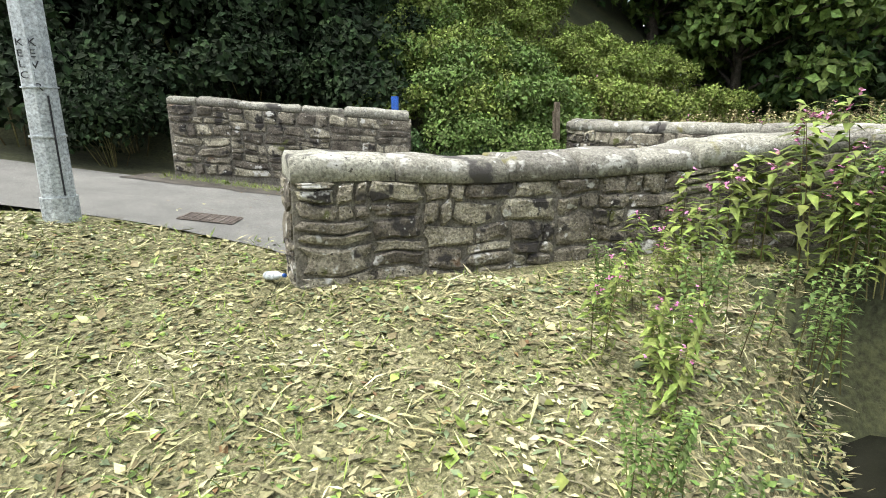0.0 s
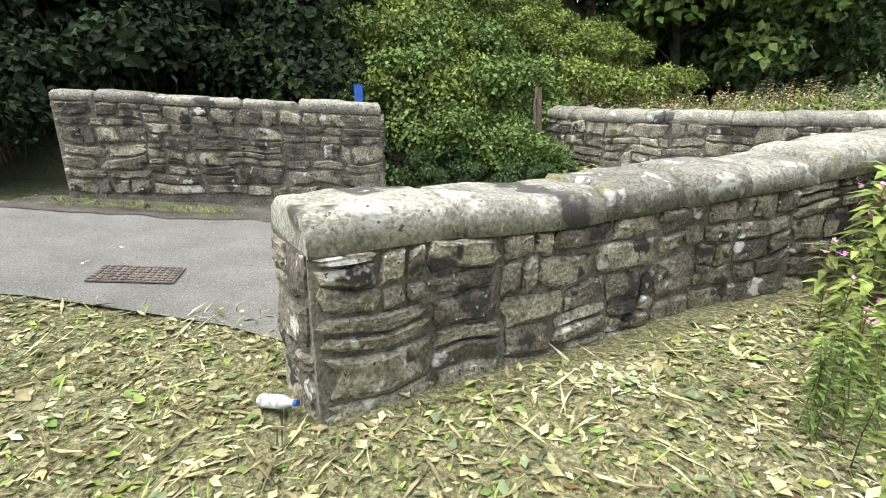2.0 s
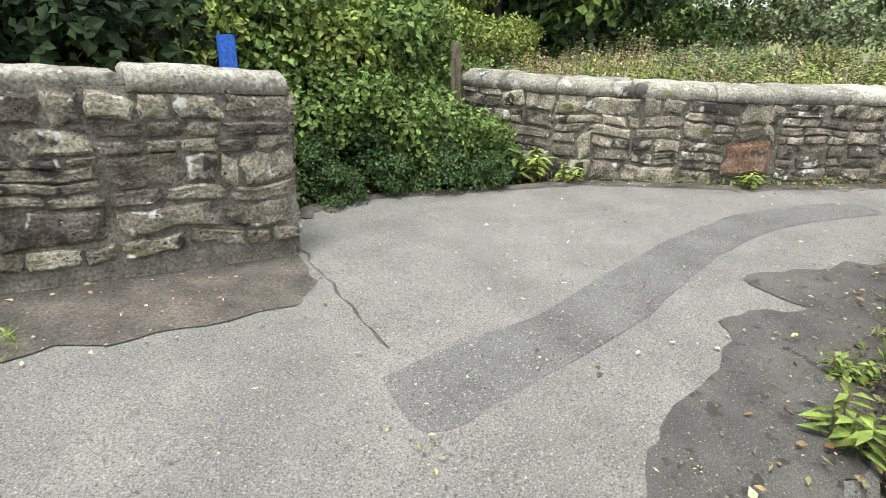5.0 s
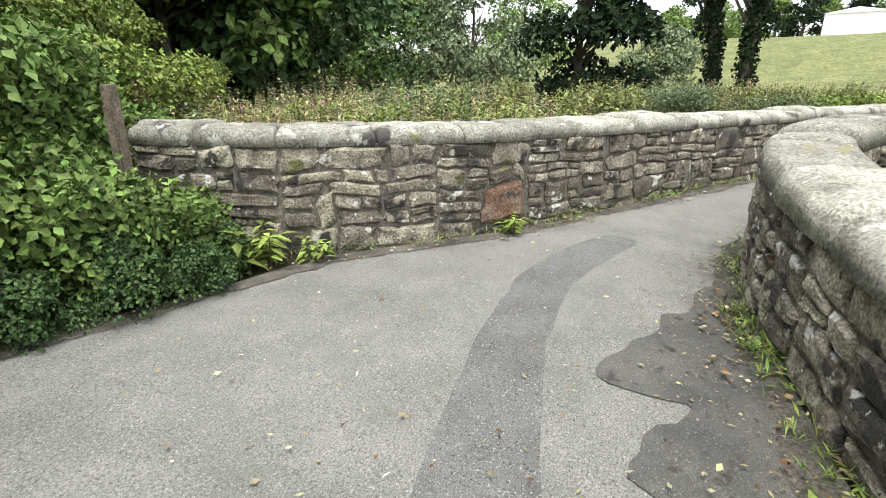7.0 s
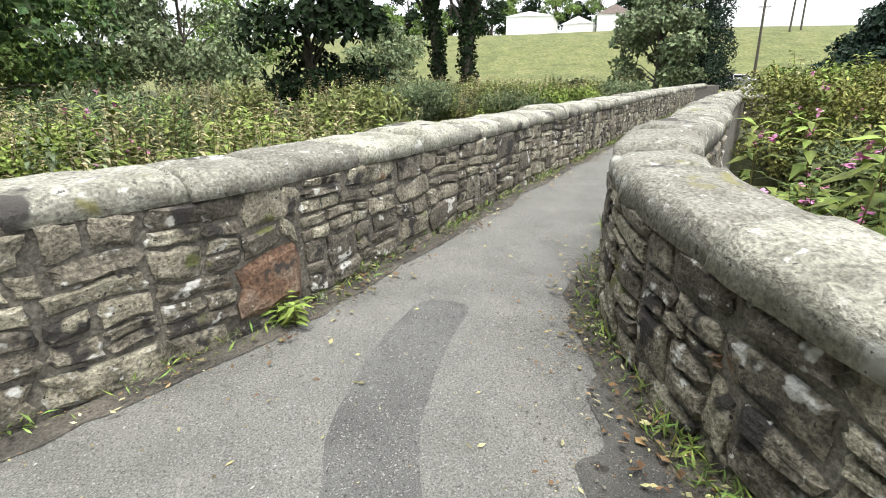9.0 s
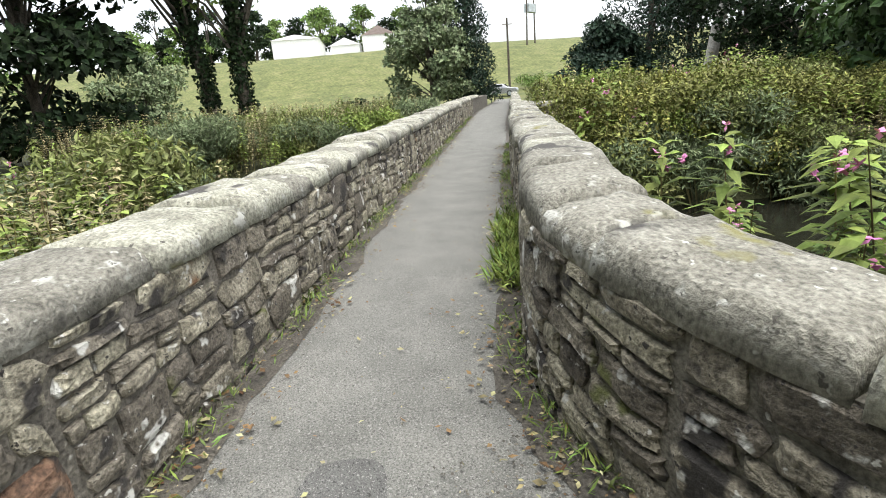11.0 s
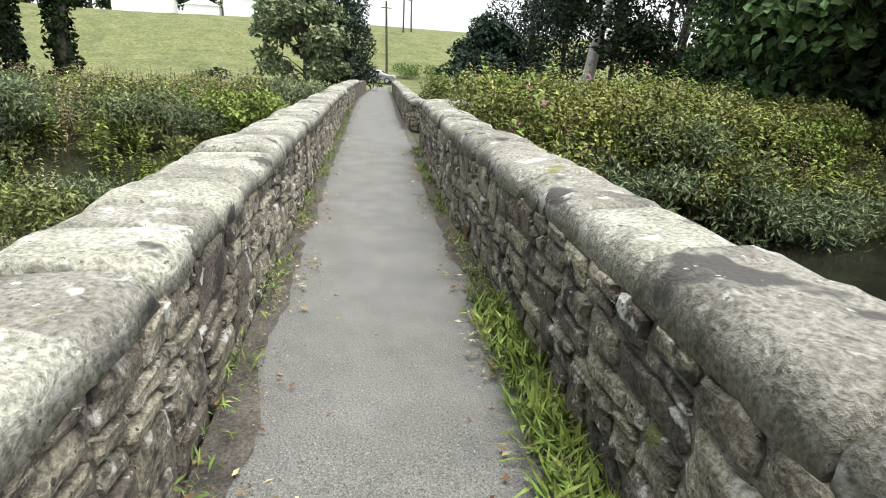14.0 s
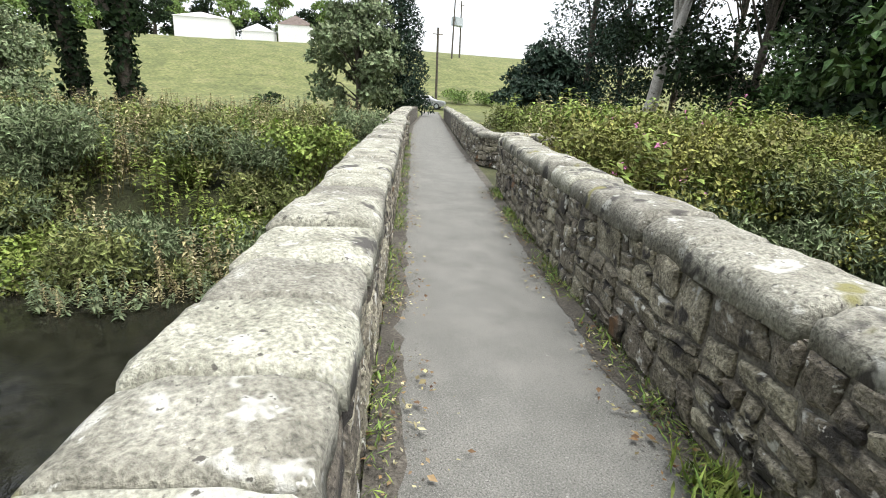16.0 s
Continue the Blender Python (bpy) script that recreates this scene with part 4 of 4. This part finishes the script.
tagged(trf, "grey transformer box slung between two poles", "transformer")

# ---- parked car ----
car = new("car")
car.matrix_basis = pose(58.7, -23.7, ground_z(58.7, -23.7), 0, 0, 52)
prof = [(-2.15, 0.3), (-2.2, 0.62), (-2.05, 0.86), (-1.2, 0.95), (-0.55, 1.36), (0.7, 1.42), (1.45, 1.05), (2.1, 0.98), (2.2, 0.6), (2.1, 0.3)]
vs = [(x, s * (0.86 - 0.16 * max(0, z - 0.9) * 2), z) for s in (-1, 1) for x, z in prof]
n = len(prof)
fs = [tuple(range(n)), tuple(reversed(range(n, 2 * n)))] + [(k, n + k, n + (k + 1) % n, (k + 1) % n) for k in range(n)]
body = mesh_object("body", vs, fs, CARPAINT, car)
bv = body.modifiers.new("round", "BEVEL")
bv.width, bv.segments = 0.05, 2
for s in (-1, 1):
    part("side_window", box_bm((0.85, 0.02, 0.3), (-0.12, s * 0.79, 1.16), 0.008), GLASS, car)
    part("side_window", box_bm((0.6, 0.02, 0.28), (0.72, s * 0.79, 1.15), 0.008), GLASS, car)
    for x in (-1.35, 1.35):
        bm = bmesh.new()
        bmesh.ops.create_cone(bm, segments=20, radius1=0.32, radius2=0.32, depth=0.2, cap_ends=True)
        bmesh.ops.transform(bm, matrix=pose(x, s * 0.78, 0.32, 90), verts=bm.verts)
        w = part("wheel", bm, RUBBER, car)
        bm = bmesh.new()
        bmesh.ops.create_cone(bm, segments=14, radius1=0.2, radius2=0.17, depth=0.03, cap_ends=True)
        bmesh.ops.transform(bm, matrix=pose(x, s * 0.89, 0.32, 90), verts=bm.verts)
        part("rim", bm, STEEL, w)
part("windscreen", box_bm((0.03, 1.3, 0.55), (-0.9, 0, 1.17), 0.008, pose(0, 0, 0, 0, 58)), GLASS, car)
tagged(car, "silver saloon car parked at the path's end", "car")

# ---- marquee and house on the hill ----
def hall(name, bearing, dist, size, roof_h, turn, wall_m, roof_m, lift, label, cat, windows=0):
    x, y = at_view((3.6, 6.3), bearing, dist)
    root = new(name)
    root.matrix_basis = pose(x, y, ground_z(x, y) + lift - 1.6, 0, 0, turn)
    w, d, h = size
    part("wall_body", box_bm((w, d, h + 0.3), (0, 0, (h + 0.3) / 2)), wall_m, root)
    vs = [(-w / 2 - 0.2, -d / 2 - 0.2, h + 0.3), (w / 2 + 0.2, -d / 2 - 0.2, h + 0.3), (w / 2 + 0.2, d / 2 + 0.2, h + 0.3), (-w / 2 - 0.2, d / 2 + 0.2, h + 0.3), (-w / 2 + 0.5, 0, h + roof_h), (w / 2 - 0.5, 0, h + roof_h)]
    mesh_object("roof", vs, [(0, 1, 5, 4), (2, 3, 4, 5), (1, 2, 5), (3, 0, 4), (3, 2, 1, 0)], roof_m, root)
    for k in range(windows):
        win = part("window", box_bm((1.0, 0.06, 1.1), (-w / 2 + w * (k + 0.5) / windows, -d / 2 - 0.02, h * 0.6), 0.01), GLASS, root)
        part("sill", box_bm((1.2, 0.12, 0.08), (-w / 2 + w * (k + 0.5) / windows, -d / 2 - 0.05, h * 0.6 - 0.6)), PALE, win)
    return tagged(root, label, cat)
hall("marquee", 98.7, 122, (19, 9, 3.7), 1.2, -14, PALE, PALE, 0.0, "long white marquee on the hill crest", "marquee")
hall("marquee", 103.2, 126, (7, 6, 3.0), 1.8, -20, PALE, PALE, 0.0, "small white pitched marquee on the hill", "marquee")
hall("house", 106.7, 128, (9, 7, 4.8), 2.2, -24, PALE, SLATE, 0.0, "white rendered house with a tiled roof", "house", 3)
# post and rail fence on the crest
fence = new("fence")
fx, fy = at_view((3.6, 6.3), 111, 116)
fence.matrix_basis = pose(fx, fy, ground_z(fx, fy), 0, 0, -21)
for k in range(18):
    part("post", box_bm((0.12, 0.12, 1.3), (-17 + k * 2, 0, 0.55)), WOOD, fence)
for z in (0.5, 1.05):
    part("rail", box_bm((34, 0.05, 0.12), (0, -0.08, z)), WOOD, fence)
tagged(fence, "grey post and rail fence along the hill", "fence")

# ---- litter, clippings and grass ----
def litter(name, n, place, mats_, sizes, label, cat, seed, thin=0.3, up=0.0):
    r = random.Random(seed)
    vs, fs, idx = [], [], []
    for _ in range(n):
        x, y, z = place(r)
        a = r.uniform(0, 6.283)
        d = Vector((math.cos(a), math.sin(a), r.uniform(-0.1, 0.35) + up * r.random()))
        ln = r.uniform(*sizes)
        leaf(vs, fs, Vector((x, y, z + r.uniform(0.004, 0.03))), d, Vector((r.uniform(-0.4, 0.4), r.uniform(-0.4, 0.4), 1)), ln, ln * r.uniform(thin * 0.5, thin * 1.6), r.uniform(-0.1, 0.3), True)
        idx += [r.choices(range(len(mats_)), [m[1] for m in mats_])[0]]
    ob = mesh_object(name, vs, fs, [m[0] for m in mats_], index=idx)
    return tagged(ob, label, cat, kind="stuff")

def on_bank(r):
    while True:
        x, y = r.uniform(-7, 3.2), r.uniform(-3.5, 4.6)
        edge = 4.45 if x < -1.2 else 4.1 if x < -1.02 else 3.1 + 0.34 * (x + 0.85)
        if y < edge + r.uniform(-0.12, 0.05) and along(x, y)[0] < 0.6 and r.random() < 1.2 / (0.5 + 0.16 * math.hypot(x, y + 0.5)):
            return x, y, ground_z(x, y) - 0.05
litter("cut_weeds", 75000, on_bank, [(CUT, 5), (LEAF_BRIGHT, 1.4), (STRAW, 3.4), (LEAF_GREY, 1.6), (DEAD, 0.3), (LEAF_MID, 0.9)], (0.018, 0.075), "wilting cut weeds and leaves strewn on the bank", "cuttings", 3, 0.42)
litter("cut_stalks", 11000, on_bank, [(STRAW, 3), (CUT, 2)], (0.06, 0.26), "pale dry stalks lying on the bank", "cuttings", 4, 0.055)
litter("short_grass", 9000, on_bank, [(LEAF_BRIGHT, 3), (LEAF_MID, 2)], (0.05, 0.13), "short grass growing through the cuttings", "grass", 5, 0.07, 1.6)

litter("wilted_leaves", 2600, on_bank, [(CUT, 2), (LEAF_GREY, 1), (STRAW, 1), (LEAF_BRIGHT, 1)], (0.05, 0.11), "larger pale wilted leaves on the bank", "cuttings", 14, 0.5, 0.5)
bank_vs, bank_fs = [], []
bn = 90
for j in range(bn + 1):
    for i in range(bn + 1):
        x = -9 + 12.0 * i / bn
        top = 4.5 + 0.05 * noise.noise((x * 3, 0, 0)) if x < -1.2 else (4.15 if x < -0.95 else 3.35 + 0.36 * (x + 0.85))
        y = -7 + (top + 7) * j / bn
        bank_vs.append((x, y, ground_z(x, y) - 0.035 + 0.012 * noise.noise((x * 6, y * 6, 0))))
for j in range(bn):
    for i in range(bn):
        q = (j * (bn + 1) + i, j * (bn + 1) + i + 1, (j + 1) * (bn + 1) + i + 1, (j + 1) * (bn + 1) + i)
        if along(bank_vs[q[0]][0], bank_vs[q[0]][1])[0] < 0.0:
            bank_fs.append(q)
tagged(mesh_object("grass_bank", bank_vs, bank_fs, BANK, smooth=True), "grassy bank matted with cut weeds", "grass bank", kind="structure")

def by_foot(line, sgn, lo, hi, width):
    def place(r):
        while True:
            s = r.uniform(lo, hi)
            if noise.noise((s * 1.1, sgn * 5.0, 0)) + 0.25 > r.uniform(-0.1, 0.6):
                break
        p = line.at(s) + line.normal(s) * sgn * r.random() ** 1.6 * width
        return p[0], p[1], road_z(p[0], p[1]) + 0.02
    return place
for line, sgn, lo in ((LEFT, -1, 0.9), (RIGHT, 1, 0.0)):
    hi = 30.0 if sgn < 0 else RIGHT.length
    litter("verge_grass", 4200, by_foot(line, sgn, lo + (2 if sgn > 0 else 0), hi, 0.2), [(LEAF_BRIGHT, 2), (LEAF_MID, 3)], (0.03, 0.1), "small grass and weeds at the parapet foot", "grass", 6, 0.13, 1.5)
    litter("leaf_litter", 1500, by_foot(line, sgn, lo, hi, 0.42), [(DEAD, 3), (STRAW, 2), (CUT, 1)], (0.015, 0.06), "fallen brown leaves and twigs by the wall", "leaf litter", 7, 0.5)
def right_tuft(r):
    s = r.uniform(7.2, 9.3)
    p = RIGHT.at(s) + RIGHT.normal(s) * r.random() ** 1.3 * 0.3
    return p[0], p[1], road_z(p[0], p[1]) + 0.02
litter("verge_grass", 1500, right_tuft, [(LEAF_BRIGHT, 4), (LEAF_MID, 1)], (0.06, 0.2), "lush green grass tuft at the parapet foot", "grass", 9, 0.1, 2.0)
def on_road(r):
    while True:
        x, y = r.uniform(-3, 12), r.uniform(0, 9)
        u, v = along(x, y)
        if (left_gap(x, y) > 0.2 and right_gap(x, y) > 0.1) and y < 8.6 and abs(v) < (0.8 if u > 2.5 else 9) and y > 4.5 - 0.48 * max(0, u) and y > 4.2:
            return x, y, road_z(x, y) + 0.006
litter("road_litter", 900, on_road, [(DEAD, 2), (STRAW, 3), (CUT, 2)], (0.008, 0.05), "scattered leaf fragments and twigs on the lane", "leaf litter", 8, 0.45)
def crumbs(r):
    while True:
        x, y = (r.uniform(-0.9, 4.3), r.uniform(4.1, 5.8)) if r.random() < 0.7 else (r.uniform(-4.2, -0.45), r.uniform(6.6, 7.8))
        if x < -0.42 or (right_gap(x, y) < 0.7 and left_gap(x, y) > 0.3 and y > 3.62 + 0.46 * (x + 0.98) - 0.09 * max(0, x - 1) ** 2):
            return x, y, road_z(x, y) + 0.008
litter("grit", 3000, crumbs, [(DAMP, 4), (STRAW, 1.3), (DEAD, 1), (MORTAR, 2)], (0.004, 0.022), "loose grit and leaf crumbs along the lane edge", "grit", 12, 0.7)
litter("grit", 3800, by_foot(LEFT, -1, 0.9, 30, 0.34), [(DAMP, 4), (STRAW, 1), (DEAD, 1), (MORTAR, 1)], (0.006, 0.03), "loose grit and leaf crumbs at the wall foot", "grit", 13, 0.7)
litter("grit", 3800, by_foot(RIGHT, 1, 5, RIGHT.length, 0.34), [(DAMP, 4), (STRAW, 1), (DEAD, 1), (MORTAR, 1)], (0.006, 0.03), "loose grit and leaf crumbs at the wall foot", "grit", 15, 0.7)
def lane_grass(r):
    x = r.uniform(-3.8, -2.0)
    y = 6.8 + 0.06 * r.gauss(0, 1)
    return x, y, road_z(x, y) + 0.02
litter("verge_grass", 700, lane_grass, [(LEAF_BRIGHT, 1)], (0.04, 0.11), "bright grass strip at the lane's far edge", "grass", 10, 0.08, 2.0)
fern = herb_maker("wall_weed", 70, 0.22, 5, 0.11, 0.05, 0.08, LEAF_BRIGHT, "small leafy weed growing at the wall foot", "weed", per=5)
scatter("fern", fern, [(4.25, 7.1, 0, 1.0), (2.8, 8.3, 60, 1.0), (2.55, 8.6, 20, 1.5), (2.35, 8.75, 200, 1.7), (4.75, 6.92, 200, 0.8), (0.9, 4.62, 10, 1.0), (1.4, 4.85, 90, 0.7), (6.3, 4.25, 0, 0.9), (8.2, 3.2, 60, 1.1), (6.0, 6.2, 0, 0.8), (8.9, 4.75, 10, 0.8), (7.0, 3.85, 50, 1.0)])

# plastic bottle by the wall end
bottle = new("plastic_bottle")
bottle.matrix_basis = pose(-1.05, 3.3, ground_z(-1.05, 3.3) + 0.0, 80, 0, 60)
mesh_object("body", *tube([(0, 0, 0), (0, 0, 0.02), (0, 0, 0.13), (0, 0, 0.17), (0, 0, 0.2)], [0.025, 0.033, 0.033, 0.02, 0.013], 12), PLASTIC, bottle, smooth=True)
mesh_object("cap", *tube([(0, 0, 0.2), (0, 0, 0.218)], [0.015, 0.015], 10), BLUE, bottle)
tagged(bottle, "crushed clear plastic bottle lying in the cuttings", "bottle")

# ---- stones of the walls ----
RED_S = float(LEFT.s[np.hypot(LEFT.q[:, 0] - 4.11, LEFT.q[:, 1] - 7.4).argmin()])
face_stones(wall_left, LEFT, -1, 0.0, 0.0, 34, -0.17, 0.79, flat0, 6.0, red_at=(RED_S - 0.06, RED_S + 0.46, -0.03, 0.39), big=1.4)
coping(wall_left, LEFT, -1, 0.62, 0.785, 0.965, flat0, 0.0, 40)
face_stones(wall_right, RIGHT, 1, 0.0, 0.0, RIGHT.length, -0.16, 0.8, RIGHT_FOOT, 7.0, big=1.5, proud=0.03)
face_stones(wall_right, RIGHT, -1, 0.52, 0.0, 8.5, -0.75, 0.79, RIGHT_FOOT, 0.0, big=1.3, proud=0.034)
coping(wall_right, RIGHT, 1, 0.52, 0.785, 0.985, RIGHT_FOOT, -0.03, RIGHT.length)
END_R = Line([tuple(RIGHT.at(0) - RIGHT.normal(0) * 0.52), tuple(RIGHT.at(0))], 0.05, 0)
face_stones(wall_right, END_R, 1, 0.0, 0.0, 0.52, -0.1, 0.79, lambda s: RIGHT_FOOT(0.0), 0.0, proud=0.025)
END_F = Line([tuple(FAR.at(0) - FAR.normal(0) * 0.38), tuple(FAR.at(0))], 0.05, 0)
face_stones(wall_lane, FAR, 1, 0.0, 0.0, FAR.length, -0.02, 0.98, laneb, 0.0, big=1.3, proud=0.032)
face_stones(wall_lane, END_F, -1, 0.0, 0.0, 0.38, -0.02, 0.98, laneb, 0.0, proud=0.022)
coping(wall_lane, FAR, 1, 0.38, 0.98, 1.1, laneb, -0.02, FAR.length, over=0.015, lengths=(0.5, 1.0), flat=0.35)
face_stones(wall_beyond, BEYOND, -1, 0.0, 12, BEYOND.length, -0.02, 0.72, flat0, BEYOND.length, big=1.3)
coping(wall_beyond, BEYOND, -1, 0.4, 0.71, 0.9, flat0, 0.0, BEYOND.length, lengths=(0.7, 1.2))
face_stones(wall_side, SIDE, 1, 0.4, 0.0, SIDE.length, -0.02, 0.74, flat0, 0.0, big=1.4)
coping(wall_side, SIDE, -1, 0.4, 0.74, 0.9, flat0, 0.0, SIDE.length, lengths=(0.7, 1.2))
